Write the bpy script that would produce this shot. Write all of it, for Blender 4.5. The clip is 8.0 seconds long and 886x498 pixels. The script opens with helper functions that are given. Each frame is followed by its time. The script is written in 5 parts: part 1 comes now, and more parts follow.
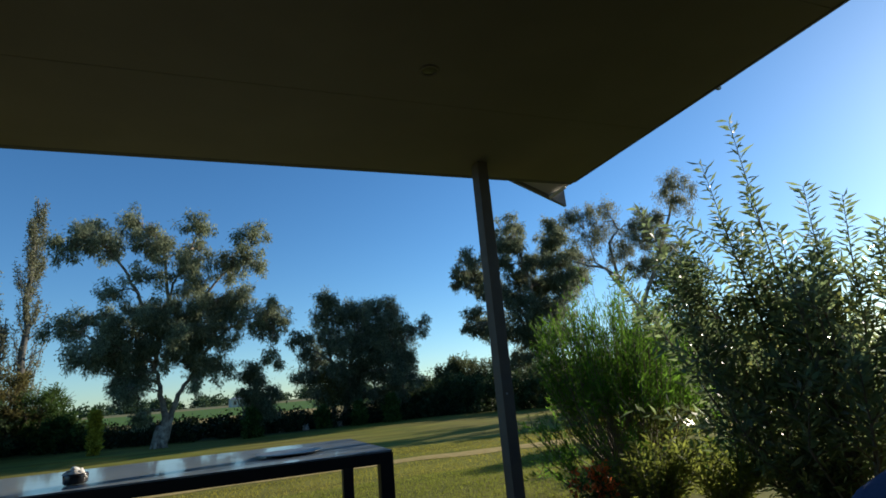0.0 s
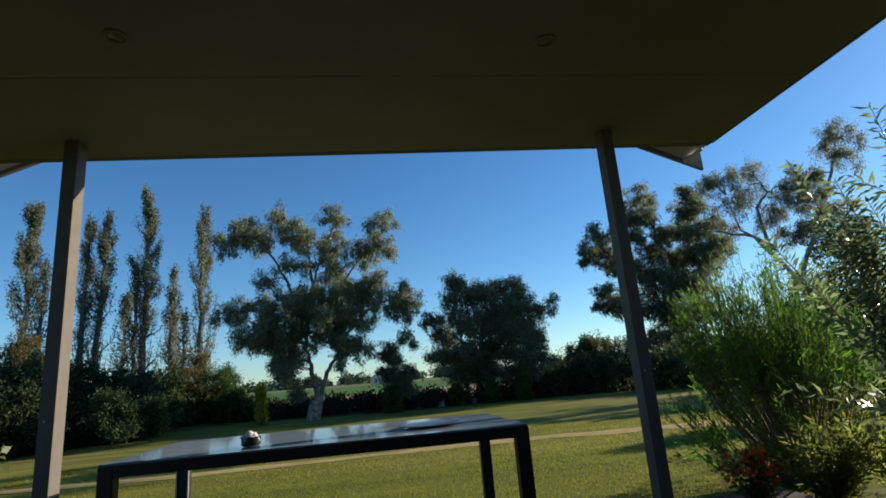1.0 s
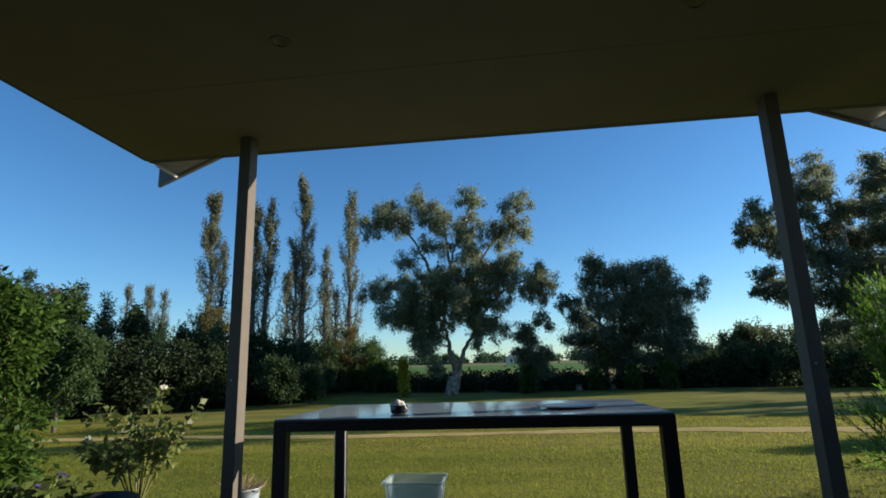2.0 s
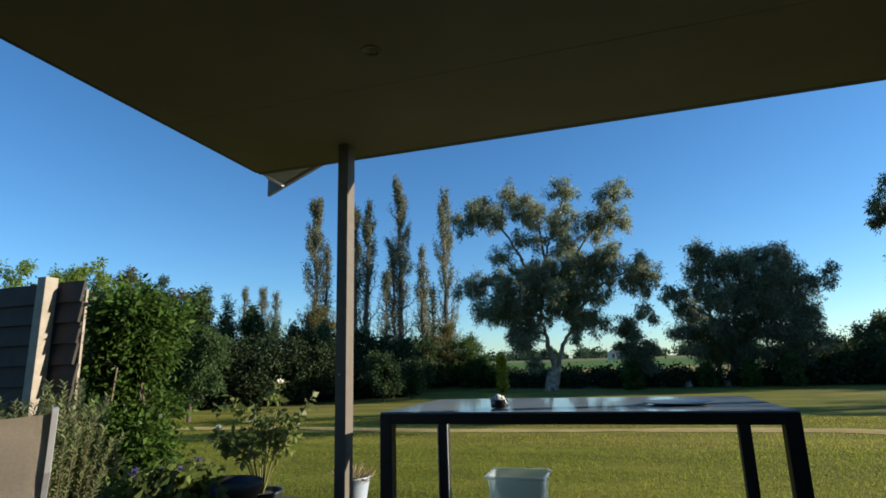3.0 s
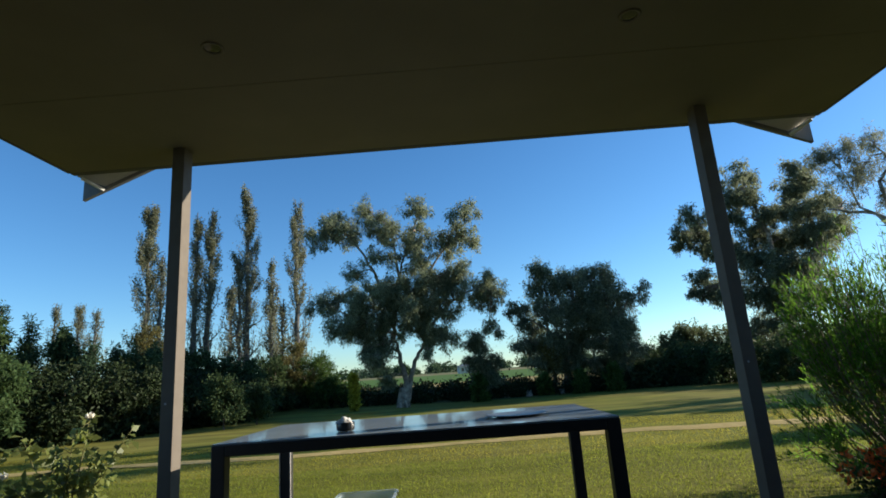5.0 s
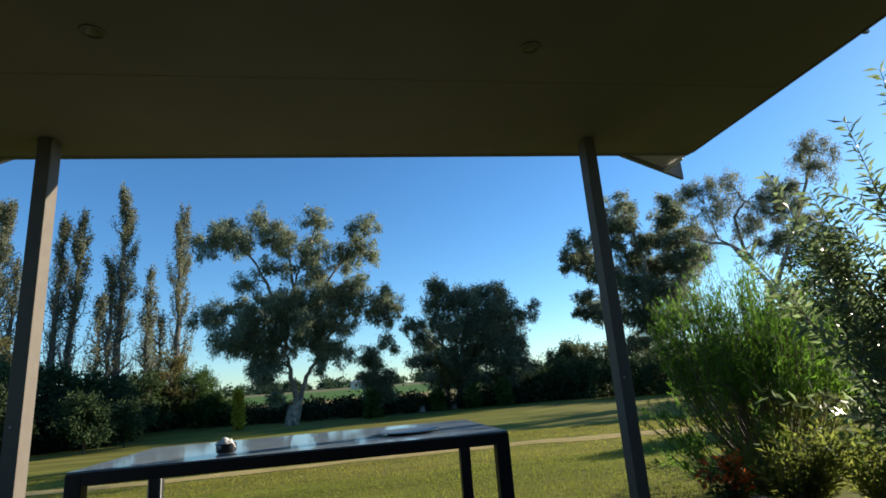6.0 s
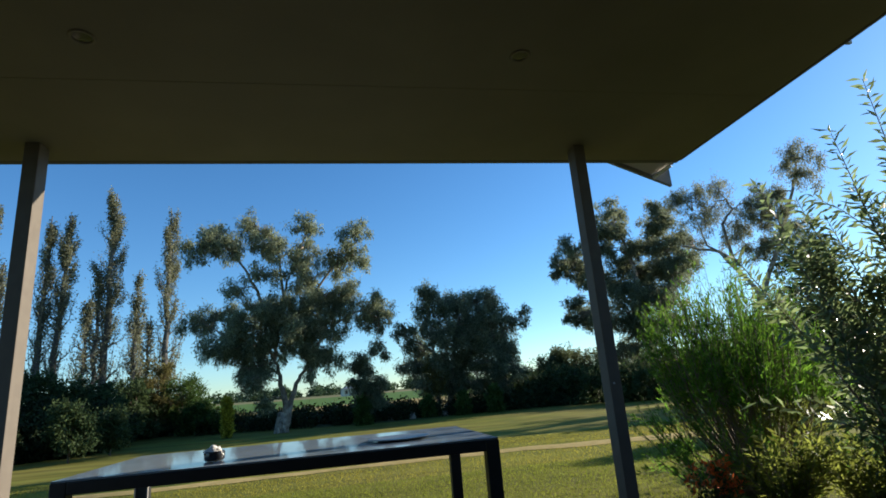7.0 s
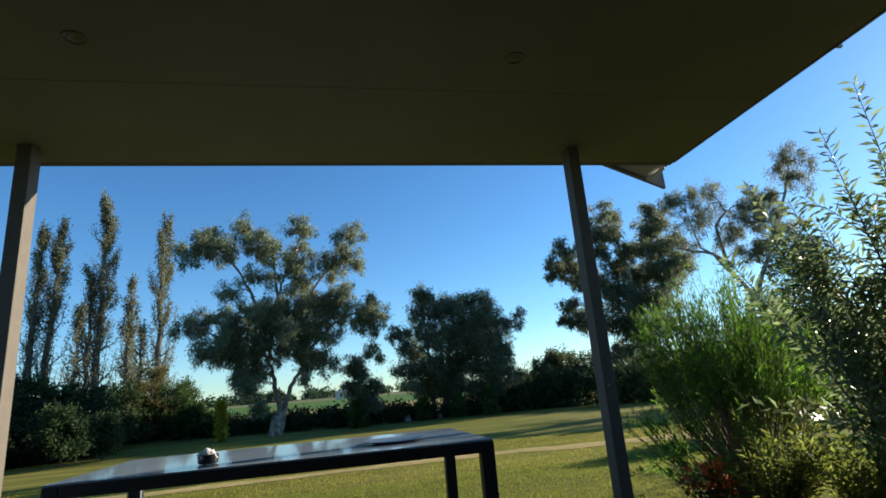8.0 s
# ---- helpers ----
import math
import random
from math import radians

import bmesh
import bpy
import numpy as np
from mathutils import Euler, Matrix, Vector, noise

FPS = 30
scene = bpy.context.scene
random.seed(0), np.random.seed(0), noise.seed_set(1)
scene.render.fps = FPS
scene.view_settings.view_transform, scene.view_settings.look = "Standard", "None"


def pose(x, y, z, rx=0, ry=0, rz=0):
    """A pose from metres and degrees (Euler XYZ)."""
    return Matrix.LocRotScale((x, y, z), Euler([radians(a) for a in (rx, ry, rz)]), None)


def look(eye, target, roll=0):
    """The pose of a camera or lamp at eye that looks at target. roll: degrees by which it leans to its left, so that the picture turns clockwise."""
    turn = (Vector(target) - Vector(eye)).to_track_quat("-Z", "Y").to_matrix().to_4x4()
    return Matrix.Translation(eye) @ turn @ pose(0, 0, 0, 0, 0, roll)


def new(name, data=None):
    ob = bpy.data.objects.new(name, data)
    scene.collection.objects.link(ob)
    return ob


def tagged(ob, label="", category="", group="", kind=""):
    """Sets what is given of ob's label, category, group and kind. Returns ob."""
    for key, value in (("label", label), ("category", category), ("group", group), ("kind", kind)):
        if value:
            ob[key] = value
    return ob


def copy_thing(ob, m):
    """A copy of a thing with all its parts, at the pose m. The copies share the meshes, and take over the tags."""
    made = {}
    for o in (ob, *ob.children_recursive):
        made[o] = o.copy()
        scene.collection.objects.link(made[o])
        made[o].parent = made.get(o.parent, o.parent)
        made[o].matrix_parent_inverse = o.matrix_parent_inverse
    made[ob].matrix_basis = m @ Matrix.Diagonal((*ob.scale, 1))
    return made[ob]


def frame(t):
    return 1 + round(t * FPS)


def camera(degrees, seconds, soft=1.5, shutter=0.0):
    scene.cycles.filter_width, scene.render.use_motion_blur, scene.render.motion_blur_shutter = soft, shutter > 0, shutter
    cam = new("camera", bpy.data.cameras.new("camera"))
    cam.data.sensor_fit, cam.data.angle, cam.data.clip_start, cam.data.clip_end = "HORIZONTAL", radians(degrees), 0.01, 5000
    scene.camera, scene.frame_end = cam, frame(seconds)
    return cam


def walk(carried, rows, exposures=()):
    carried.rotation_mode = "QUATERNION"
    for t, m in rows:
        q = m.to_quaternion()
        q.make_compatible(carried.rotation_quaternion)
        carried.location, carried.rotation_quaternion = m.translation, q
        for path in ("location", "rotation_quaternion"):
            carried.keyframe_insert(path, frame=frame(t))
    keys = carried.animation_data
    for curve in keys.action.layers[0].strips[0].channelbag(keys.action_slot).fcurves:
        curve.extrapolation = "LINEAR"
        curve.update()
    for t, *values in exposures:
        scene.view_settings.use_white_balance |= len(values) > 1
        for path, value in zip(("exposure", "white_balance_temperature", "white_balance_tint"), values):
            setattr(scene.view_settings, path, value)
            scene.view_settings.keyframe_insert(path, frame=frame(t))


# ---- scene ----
cam = camera(79.1, 8.0, soft=1.7)

PATH = [
    (0, (0.481, 1.288, 0.986), (1.2, 3.085, 1.493), -5.1),
    (0.5, (0.485, 1.284, 0.978), (1.096, 3.118, 1.49), -6.7),
    (1, (0.471, 1.279, 0.969), (0.744, 3.203, 1.444), -4.8),
    (1.5, (0.457, 1.27, 0.966), (0.569, 3.219, 1.401), -2.5),
    (2, (0.454, 1.25, 0.964), (0.226, 3.189, 1.397), -1.7),
    (3.5, (0.456, 1.23, 0.96), (-0.131, 3.093, 1.392), -1.8),
    (4, (0.463, 1.236, 0.969), (-0.054, 3.113, 1.429), -3.4),
    (4.5, (0.458, 1.235, 0.964), (-0.018, 3.119, 1.437), -2.6),
    (5, (0.473, 1.283, 0.971), (0.436, 3.229, 1.432), -4.2),
    (6.5, (0.475, 1.293, 0.976), (0.833, 3.195, 1.477), -4.6),
    (7, (0.476, 1.287, 0.974), (0.848, 3.186, 1.48), -4.7),
    (8, (0.476, 1.286, 0.971), (0.867, 3.179, 1.484), -4.9),
]
walk(cam, [(t, look(eye, target, roll)) for t, eye, target, roll in PATH], exposures=[(0, 0.45, 6300, 10), (1.5, 0.55, 6300, 10), (2, 0.6, 6300, 10), (3.5, 0.72, 6300, 10), (5, 0.78, 6300, 10), (6.5, 0.84, 6300, 10), (8, 0.84, 6300, 10)])

# ---------------------------------------------------------------- light
SUN_AZ, SUN_EL = 74.0, 18.5          # degrees right of straight ahead (+y), and up
sun_dir = Vector((math.sin(radians(SUN_AZ)) * math.cos(radians(SUN_EL)),
                  math.cos(radians(SUN_AZ)) * math.cos(radians(SUN_EL)), math.sin(radians(SUN_EL))))
world = bpy.data.worlds.new("sky")
scene.world = world
world.use_nodes = True
wn = world.node_tree
sky = wn.nodes.new("ShaderNodeTexSky")
sky.sky_type = "NISHITA"
sky.sun_disc = False
sky.sun_elevation = radians(SUN_EL)
sky.sun_rotation = radians(SUN_AZ)
sky.air_density, sky.dust_density, sky.ozone_density = 1.0, 0.32, 3.0
sky.altitude = 600
wn.nodes["Background"].inputs["Strength"].default_value = 0.1
deep = wn.nodes.new("ShaderNodeHueSaturation")
deep.inputs["Saturation"].default_value = 1.16
wn.links.new(sky.outputs[0], deep.inputs["Color"])
cool = wn.nodes.new("ShaderNodeMix")
cool.data_type, cool.blend_type = "RGBA", "MULTIPLY"
cool.inputs["Factor"].default_value, cool.inputs["B"].default_value = 1.0, (0.84, 1.0, 1.07, 1)
wn.links.new(deep.outputs[0], cool.inputs["A"])
wn.links.new(cool.outputs["Result"], wn.nodes["Background"].inputs[0])
sun = new("sun", bpy.data.lights.new("sun", "SUN"))
sun.data.energy, sun.data.angle, sun.data.color = 5.0, radians(0.6), (1.0, 0.88, 0.70)
sun.matrix_world = look(sun_dir * 60, (0, 0, 0))


# ---------------------------------------------------------------- materials
def material(name, base, second=None, scale=6.0, rough=0.8, metal=0.0, bump=0.0, bump_scale=60.0,
             island=0.0, trans=0.0, third=None, big=0.7, coat=0.0, gloss=0.5):
    """Two scales of colour noise, optional per-leaf variation, fine relief and leaf translucency."""
    m = bpy.data.materials.new(name)
    m.use_nodes = True
    nt, n = m.node_tree, m.node_tree.nodes
    p = n["Principled BSDF"]
    p.inputs["Roughness"].default_value, p.inputs["Metallic"].default_value = rough, metal
    p.inputs["Coat Weight"].default_value, p.inputs["Coat Roughness"].default_value = coat, 0.05
    p.inputs["Specular IOR Level"].default_value = gloss
    second = second or tuple(c * 0.75 for c in base)
    co = n.new("ShaderNodeTexCoord")
    fine, wide = n.new("ShaderNodeTexNoise"), n.new("ShaderNodeTexNoise")
    fine.inputs["Scale"].default_value, fine.inputs["Detail"].default_value = scale, 5
    wide.inputs["Scale"].default_value, wide.inputs["Detail"].default_value = big, 3
    for t in (fine, wide):
        nt.links.new(co.outputs["Object"], t.inputs["Vector"])
    ramp = n.new("ShaderNodeValToRGB")
    ramp.color_ramp.elements[0].position, ramp.color_ramp.elements[1].position = 0.36, 0.64
    ramp.color_ramp.elements[0].color, ramp.color_ramp.elements[1].color = (*second, 1), (*base, 1)
    nt.links.new(fine.outputs["Fac"], ramp.inputs["Fac"])
    mix = n.new("ShaderNodeMix")
    mix.data_type = "RGBA"
    wr = n.new("ShaderNodeMapRange")
    wr.inputs["From Min"].default_value, wr.inputs["From Max"].default_value = 0.4, 0.7
    wr.inputs["To Max"].default_value = 0.75
    nt.links.new(wide.outputs["Fac"], wr.inputs["Value"])
    nt.links.new(wr.outputs["Result"], mix.inputs["Factor"])
    nt.links.new(ramp.outputs["Color"], mix.inputs["A"])
    mix.inputs["B"].default_value = (*(third or second), 1)
    colour = mix.outputs["Result"]
    if island:
        geo, hsv = n.new("ShaderNodeNewGeometry"), n.new("ShaderNodeHueSaturation")
        v = n.new("ShaderNodeMapRange")
        v.inputs["To Min"].default_value, v.inputs["To Max"].default_value = 1 - island, 1 + island
        nt.links.new(geo.outputs["Random Per Island"], v.inputs["Value"])
        nt.links.new(v.outputs["Result"], hsv.inputs["Value"])
        nt.links.new(colour, hsv.inputs["Color"])
        colour = hsv.outputs["Color"]
    nt.links.new(colour, p.inputs["Base Color"])
    if bump:
        bn, bt = n.new("ShaderNodeBump"), n.new("ShaderNodeTexNoise")
        bt.inputs["Scale"].default_value, bt.inputs["Detail"].default_value = bump_scale, 4
        bn.inputs["Strength"].default_value, bn.inputs["Distance"].default_value = bump, 0.01
        nt.links.new(co.outputs["Object"], bt.inputs["Vector"])
        nt.links.new(bt.outputs["Fac"], bn.inputs["Height"])
        nt.links.new(bn.outputs["Normal"], p.inputs["Normal"])
    if trans:
        tr, ms = n.new("ShaderNodeBsdfTranslucent"), n.new("ShaderNodeMixShader")
        ms.inputs[0].default_value = trans
        bright = n.new("ShaderNodeHueSaturation")
        bright.inputs["Value"].default_value, bright.inputs["Hue"].default_value = 1.5, 0.49
        nt.links.new(colour, bright.inputs["Color"])
        nt.links.new(bright.outputs["Color"], tr.inputs["Color"])
        nt.links.new(p.outputs[0], ms.inputs[1])
        nt.links.new(tr.outputs[0], ms.inputs[2])
        nt.links.new(ms.outputs[0], n["Material Output"].inputs["Surface"])
    return m


def leafy(name, base, second, rough=0.6, trans=0.3, island=0.45, gloss=0.12):
    return material(name, base, second, scale=3.0, rough=rough, island=island, trans=trans, big=0.6, gloss=gloss)


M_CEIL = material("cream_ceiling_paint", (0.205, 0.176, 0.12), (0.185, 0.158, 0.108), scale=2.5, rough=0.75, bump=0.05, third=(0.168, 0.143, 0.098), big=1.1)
M_POST = material("brown_grey_metal_paint", (0.175, 0.152, 0.124), (0.155, 0.134, 0.11), scale=14, rough=0.6, bump=0.05, bump_scale=200, gloss=0.15)
M_TRIM = material("dark_trim_paint", (0.10, 0.09, 0.085), (0.08, 0.075, 0.07), scale=10, rough=0.6)
M_BARGE = material("grey_barge_paint", (0.22, 0.215, 0.21), (0.18, 0.175, 0.17), scale=9, rough=0.6, bump=0.05)
M_SOFFIT = material("pale_soffit_paint", (0.66, 0.63, 0.58), (0.6, 0.57, 0.52), scale=6, rough=0.7)
M_WHITE = material("white_paint", (0.8, 0.79, 0.76), (0.74, 0.73, 0.70), scale=12, rough=0.6)
M_ROOF = material("grey_roof_steel", (0.25, 0.26, 0.27), (0.21, 0.22, 0.23), scale=4, rough=0.5, metal=0.3)
M_SLAB = material("dark_paving_concrete", (0.055, 0.048, 0.042), (0.042, 0.037, 0.032), scale=18, rough=0.9, bump=0.2)
M_BRICK = material("rendered_wall", (0.085, 0.068, 0.056), (0.066, 0.052, 0.043), scale=12, rough=0.9, bump=0.3)
M_METAL = material("black_powder_coat", (0.025, 0.024, 0.024), (0.018, 0.018, 0.018), scale=20, rough=0.5, bump=0.08, bump_scale=400)
M_GLASS = material("dark_table_glass", (0.035, 0.04, 0.045), (0.025, 0.03, 0.035), scale=3, rough=0.06, third=(0.05, 0.052, 0.055), big=3)
M_TOP = material("frosted_grey_glass", (0.27, 0.32, 0.36), (0.22, 0.27, 0.31), scale=9, rough=0.4, third=(0.30, 0.35, 0.38), big=2.5, coat=0.7, gloss=0.15)
M_ALU = material("satin_aluminium", (0.50, 0.51, 0.52), (0.44, 0.45, 0.46), scale=40, rough=0.55, metal=0.5)
M_SLING = material("beige_mesh_fabric", (0.46, 0.40, 0.31), (0.40, 0.345, 0.265), scale=90, rough=0.9, bump=0.3, bump_scale=500, trans=0.4)
M_POT = material("black_glaze", (0.03, 0.032, 0.036), (0.02, 0.022, 0.026), scale=8, rough=0.5, third=(0.04, 0.043, 0.05))
M_SOIL = material("potting_soil", (0.05, 0.035, 0.025), (0.03, 0.02, 0.015), scale=40, rough=1.0, bump=0.6)
M_PAIL = material("pale_blue_pail", (0.50, 0.58, 0.68), (0.44, 0.52, 0.62), scale=9, rough=0.4)
M_FENCE = material("dark_stained_boards", (0.062, 0.050, 0.042), (0.042, 0.034, 0.029), scale=9, rough=0.85, bump=0.3)
M_FPOST = material("weathered_pale_timber", (0.42, 0.37, 0.30), (0.32, 0.28, 0.22), scale=14, rough=0.85, bump=0.3)
M_BLUE = material("navy_fabric", (0.06, 0.10, 0.22), (0.045, 0.08, 0.18), scale=120, rough=0.95, bump=0.3, bump_scale=600)
M_PETAL = material("white_petals", (0.82, 0.80, 0.72), (0.76, 0.72, 0.6), scale=20, rough=0.6, trans=0.3)
M_ORANGE = material("orange_petals", (0.85, 0.27, 0.04), (0.75, 0.15, 0.025), scale=20, rough=0.6, trans=0.3, island=0.3)
M_PURPLE = material("violet_petals", (0.14, 0.09, 0.36), (0.09, 0.05, 0.24), scale=20, rough=0.6, trans=0.3, island=0.3)
M_SHELL = material("white_shell", (0.8, 0.78, 0.74), (0.66, 0.63, 0.58), scale=30, rough=0.5, bump=0.3)
M_JAR = material("dark_glazed_bowl", (0.05, 0.048, 0.045), (0.03, 0.03, 0.03), scale=12, rough=0.18)
M_DISH = material("smoky_glass_dish", (0.15, 0.17, 0.19), (0.12, 0.135, 0.15), scale=12, rough=0.35, gloss=0.25)
M_BARK = material("pale_gum_bark", (0.42, 0.36, 0.28), (0.13, 0.10, 0.075), scale=7, rough=0.9, bump=0.5, third=(0.15, 0.115, 0.085), big=2.2)
M_DBARK = material("dark_bark", (0.14, 0.11, 0.085), (0.08, 0.062, 0.048), scale=7, rough=0.95, bump=0.5)
M_TWIG = material("brown_twig", (0.20, 0.16, 0.11), (0.14, 0.11, 0.075), scale=15, rough=0.9)
M_CANE = material("green_cane", (0.20, 0.21, 0.07), (0.15, 0.14, 0.05), scale=20, rough=0.6)
M_GUM = leafy("gum_leaves", (0.245, 0.275, 0.17), (0.15, 0.18, 0.11), trans=0.5)
M_GUMD = leafy("dark_gum_leaves", (0.20, 0.23, 0.145), (0.125, 0.15, 0.092), trans=0.54)
M_GUML = leafy("pale_gum_leaves", (0.21, 0.225, 0.14), (0.14, 0.155, 0.095), trans=0.45)
M_POPLAR = leafy("poplar_leaves", (0.215, 0.225, 0.14), (0.14, 0.15, 0.095), trans=0.45)
M_PBARK = material("grey_poplar_bark", (0.15, 0.145, 0.125), (0.09, 0.086, 0.075), scale=6, rough=0.95, bump=0.5)
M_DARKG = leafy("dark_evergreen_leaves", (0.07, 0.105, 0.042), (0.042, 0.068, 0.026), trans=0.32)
M_YOUNG = leafy("young_tree_leaves", (0.085, 0.135, 0.048), (0.05, 0.085, 0.03), trans=0.4)
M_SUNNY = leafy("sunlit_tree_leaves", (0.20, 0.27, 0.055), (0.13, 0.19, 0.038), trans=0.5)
M_WILLOW = leafy("willow_leaves", (0.12, 0.145, 0.065), (0.075, 0.095, 0.042), trans=0.35)
M_YELLOWING = leafy("yellowing_leaves", (0.17, 0.15, 0.05), (0.10, 0.095, 0.034), trans=0.4)
# near-black green: the shade under the trees is put into this leaf colour
M_SCRUB = leafy("shade_darkened_scrub_leaves", (0.035, 0.052, 0.02), (0.022, 0.034, 0.013), trans=0.1)
M_MIDG = leafy("mid_green_leaves", (0.085, 0.14, 0.035), (0.048, 0.088, 0.022), trans=0.4)
M_CONE = leafy("blue_green_needles", (0.07, 0.115, 0.055), (0.042, 0.072, 0.035), trans=0.35)
M_YELLOW = leafy("yellow_green_leaves", (0.50, 0.44, 0.06), (0.36, 0.33, 0.04), trans=0.45)
M_AUTUMN = leafy("autumn_leaves", (0.15, 0.135, 0.075), (0.10, 0.09, 0.05), trans=0.35)
M_FEATHER = leafy("bright_feathery_green", (0.115, 0.235, 0.028), (0.068, 0.155, 0.016), rough=0.6, trans=0.54)
M_SHRUB = leafy("glossy_shrub_leaves", (0.18, 0.235, 0.105), (0.11, 0.155, 0.065), rough=0.3, trans=0.52, gloss=0.7)
M_INNER = leafy("inner_shrub_leaves", (0.22, 0.25, 0.085), (0.13, 0.16, 0.05), rough=0.4, trans=0.58, gloss=0.4)
M_CREEPER = leafy("creeper_leaves", (0.09, 0.155, 0.03), (0.045, 0.088, 0.017), rough=0.4, trans=0.4)
M_ROSE = leafy("rose_leaves", (0.23, 0.265, 0.075), (0.14, 0.17, 0.048), rough=0.4, trans=0.48, gloss=0.4)
M_GREY = leafy("grey_green_sprigs", (0.25, 0.29, 0.135), (0.16, 0.195, 0.085), rough=0.8, trans=0.5)
M_PANSY = leafy("pansy_leaves", (0.15, 0.19, 0.05), (0.09, 0.125, 0.032), rough=0.5, trans=0.4)
M_GARDEN = leafy("garden_leaves", (0.215, 0.25, 0.05), (0.13, 0.165, 0.034), trans=0.55)
M_DRY = leafy("dry_grass_blades", (0.42, 0.35, 0.18), (0.30, 0.24, 0.13), rough=0.9)
M_NEARBLADE = leafy("green_lawn_blades", (0.215, 0.245, 0.034), (0.15, 0.185, 0.024), rough=0.8, trans=0.5, island=0.3)
M_BLADE = leafy("lawn_blades", (0.31, 0.285, 0.045), (0.215, 0.215, 0.032), rough=0.8, trans=0.5, island=0.3)
M_HOUSE = material("far_house_wall", (0.62, 0.55, 0.45), (0.55, 0.48, 0.39), scale=1, rough=0.9)
M_PATH = material("pale_dirt", (0.50, 0.37, 0.15), (0.38, 0.29, 0.11), scale=7, rough=1.0, bump=0.4, third=(0.33, 0.26, 0.09), big=0.9, gloss=0.1)


def ground_material():
    """Mown lawn, a rough bank behind it with its shade painted in, then a dry strip and a green paddock far out."""
    m = material("lawn_and_fields", (0.18, 0.178, 0.028), (0.118, 0.138, 0.02), scale=1.6, rough=0.95,
                 bump=0.3, bump_scale=45, third=(0.225, 0.19, 0.05), big=0.16, gloss=0.1)
    nt, n = m.node_tree, m.node_tree.nodes
    p = n["Principled BSDF"]
    lawn = p.inputs["Base Color"].links[0].from_socket
    streak, squash, tone, tint = (n.new(k) for k in ("ShaderNodeTexNoise", "ShaderNodeMapping", "ShaderNodeMapRange", "ShaderNodeHueSaturation"))
    co0 = n.new("ShaderNodeTexCoord")
    squash.inputs["Scale"].default_value = (0.22, 1.5, 1.0)
    streak.inputs["Scale"].default_value, streak.inputs["Detail"].default_value = 1.0, 4
    tone.inputs["From Min"].default_value, tone.inputs["From Max"].default_value = 0.3, 0.7
    tone.inputs["To Min"].default_value, tone.inputs["To Max"].default_value = 0.6, 1.3
    nt.links.new(co0.outputs["Object"], squash.inputs["Vector"])
    nt.links.new(squash.outputs[0], streak.inputs["Vector"])
    nt.links.new(streak.outputs["Fac"], tone.inputs["Value"])
    nt.links.new(tone.outputs["Result"], tint.inputs["Value"])
    nt.links.new(lawn, tint.inputs["Color"])
    lawn = tint.outputs["Color"]
    co, sep, wob, add = (n.new(k) for k in ("ShaderNodeTexCoord", "ShaderNodeSeparateXYZ", "ShaderNodeTexNoise", "ShaderNodeMath"))
    wob.inputs["Scale"].default_value = 0.12
    nt.links.new(co.outputs["Object"], wob.inputs["Vector"])
    nt.links.new(co.outputs["Object"], sep.inputs[0])
    add.operation = "MULTIPLY_ADD"
    nt.links.new(wob.outputs["Fac"], add.inputs[0])
    add.inputs[1].default_value = 7.0
    nt.links.new(sep.outputs["Y"], add.inputs[2])
    bands = n.new("ShaderNodeValToRGB")
    bands.color_ramp.interpolation = "LINEAR"
    scale = n.new("ShaderNodeMapRange")
    scale.inputs["From Max"].default_value = 400.0
    nt.links.new(add.outputs[0], scale.inputs["Value"])
    nt.links.new(scale.outputs["Result"], bands.inputs["Fac"])
    # the first two stops paint the shaded bank as dark ground
    stops = [(0.0, (0.05, 0.055, 0.022)), (0.125, (0.055, 0.058, 0.025)), (0.14, (0.25, 0.19, 0.07)), (0.19, (0.27, 0.21, 0.08)),
             (0.205, (0.07, 0.14, 0.025)), (0.50, (0.08, 0.15, 0.03)), (0.53, (0.2, 0.17, 0.08)), (1.0, (0.12, 0.15, 0.07))]
    el = bands.color_ramp.elements
    while len(el) < len(stops):
        el.new(0.5)
    for e, (pos, c) in zip(el, stops):
        e.position, e.color = pos, (*c, 1)
    edge = n.new("ShaderNodeMapRange")
    edge.inputs["From Min"].default_value, edge.inputs["From Max"].default_value = 26.5, 28.5
    nt.links.new(add.outputs[0], edge.inputs["Value"])
    mix = n.new("ShaderNodeMix")
    mix.data_type = "RGBA"
    nt.links.new(edge.outputs["Result"], mix.inputs["Factor"])
    nt.links.new(lawn, mix.inputs["A"])
    nt.links.new(bands.outputs["Color"], mix.inputs["B"])
    nt.links.new(mix.outputs["Result"], p.inputs["Base Color"])
    return m


def clear_plastic():
    m = bpy.data.materials.new("clear_plastic")
    m.use_nodes = True
    nt, n = m.node_tree, m.node_tree.nodes
    p = n["Principled BSDF"]
    p.inputs["Base Color"].default_value = (0.80, 0.88, 0.90, 1)
    p.inputs["Roughness"].default_value = 0.25
    clear, mixer = n.new("ShaderNodeBsdfTransparent"), n.new("ShaderNodeMixShader")
    clear.inputs[0].default_value = (0.9, 0.96, 0.97, 1)
    mixer.inputs[0].default_value = 0.36
    nt.links.new(clear.outputs[0], mixer.inputs[1])
    nt.links.new(p.outputs[0], mixer.inputs[2])
    nt.links.new(mixer.outputs[0], n["Material Output"].inputs["Surface"])
    return m


M_GROUND, M_PLASTIC = ground_material(), clear_plastic()


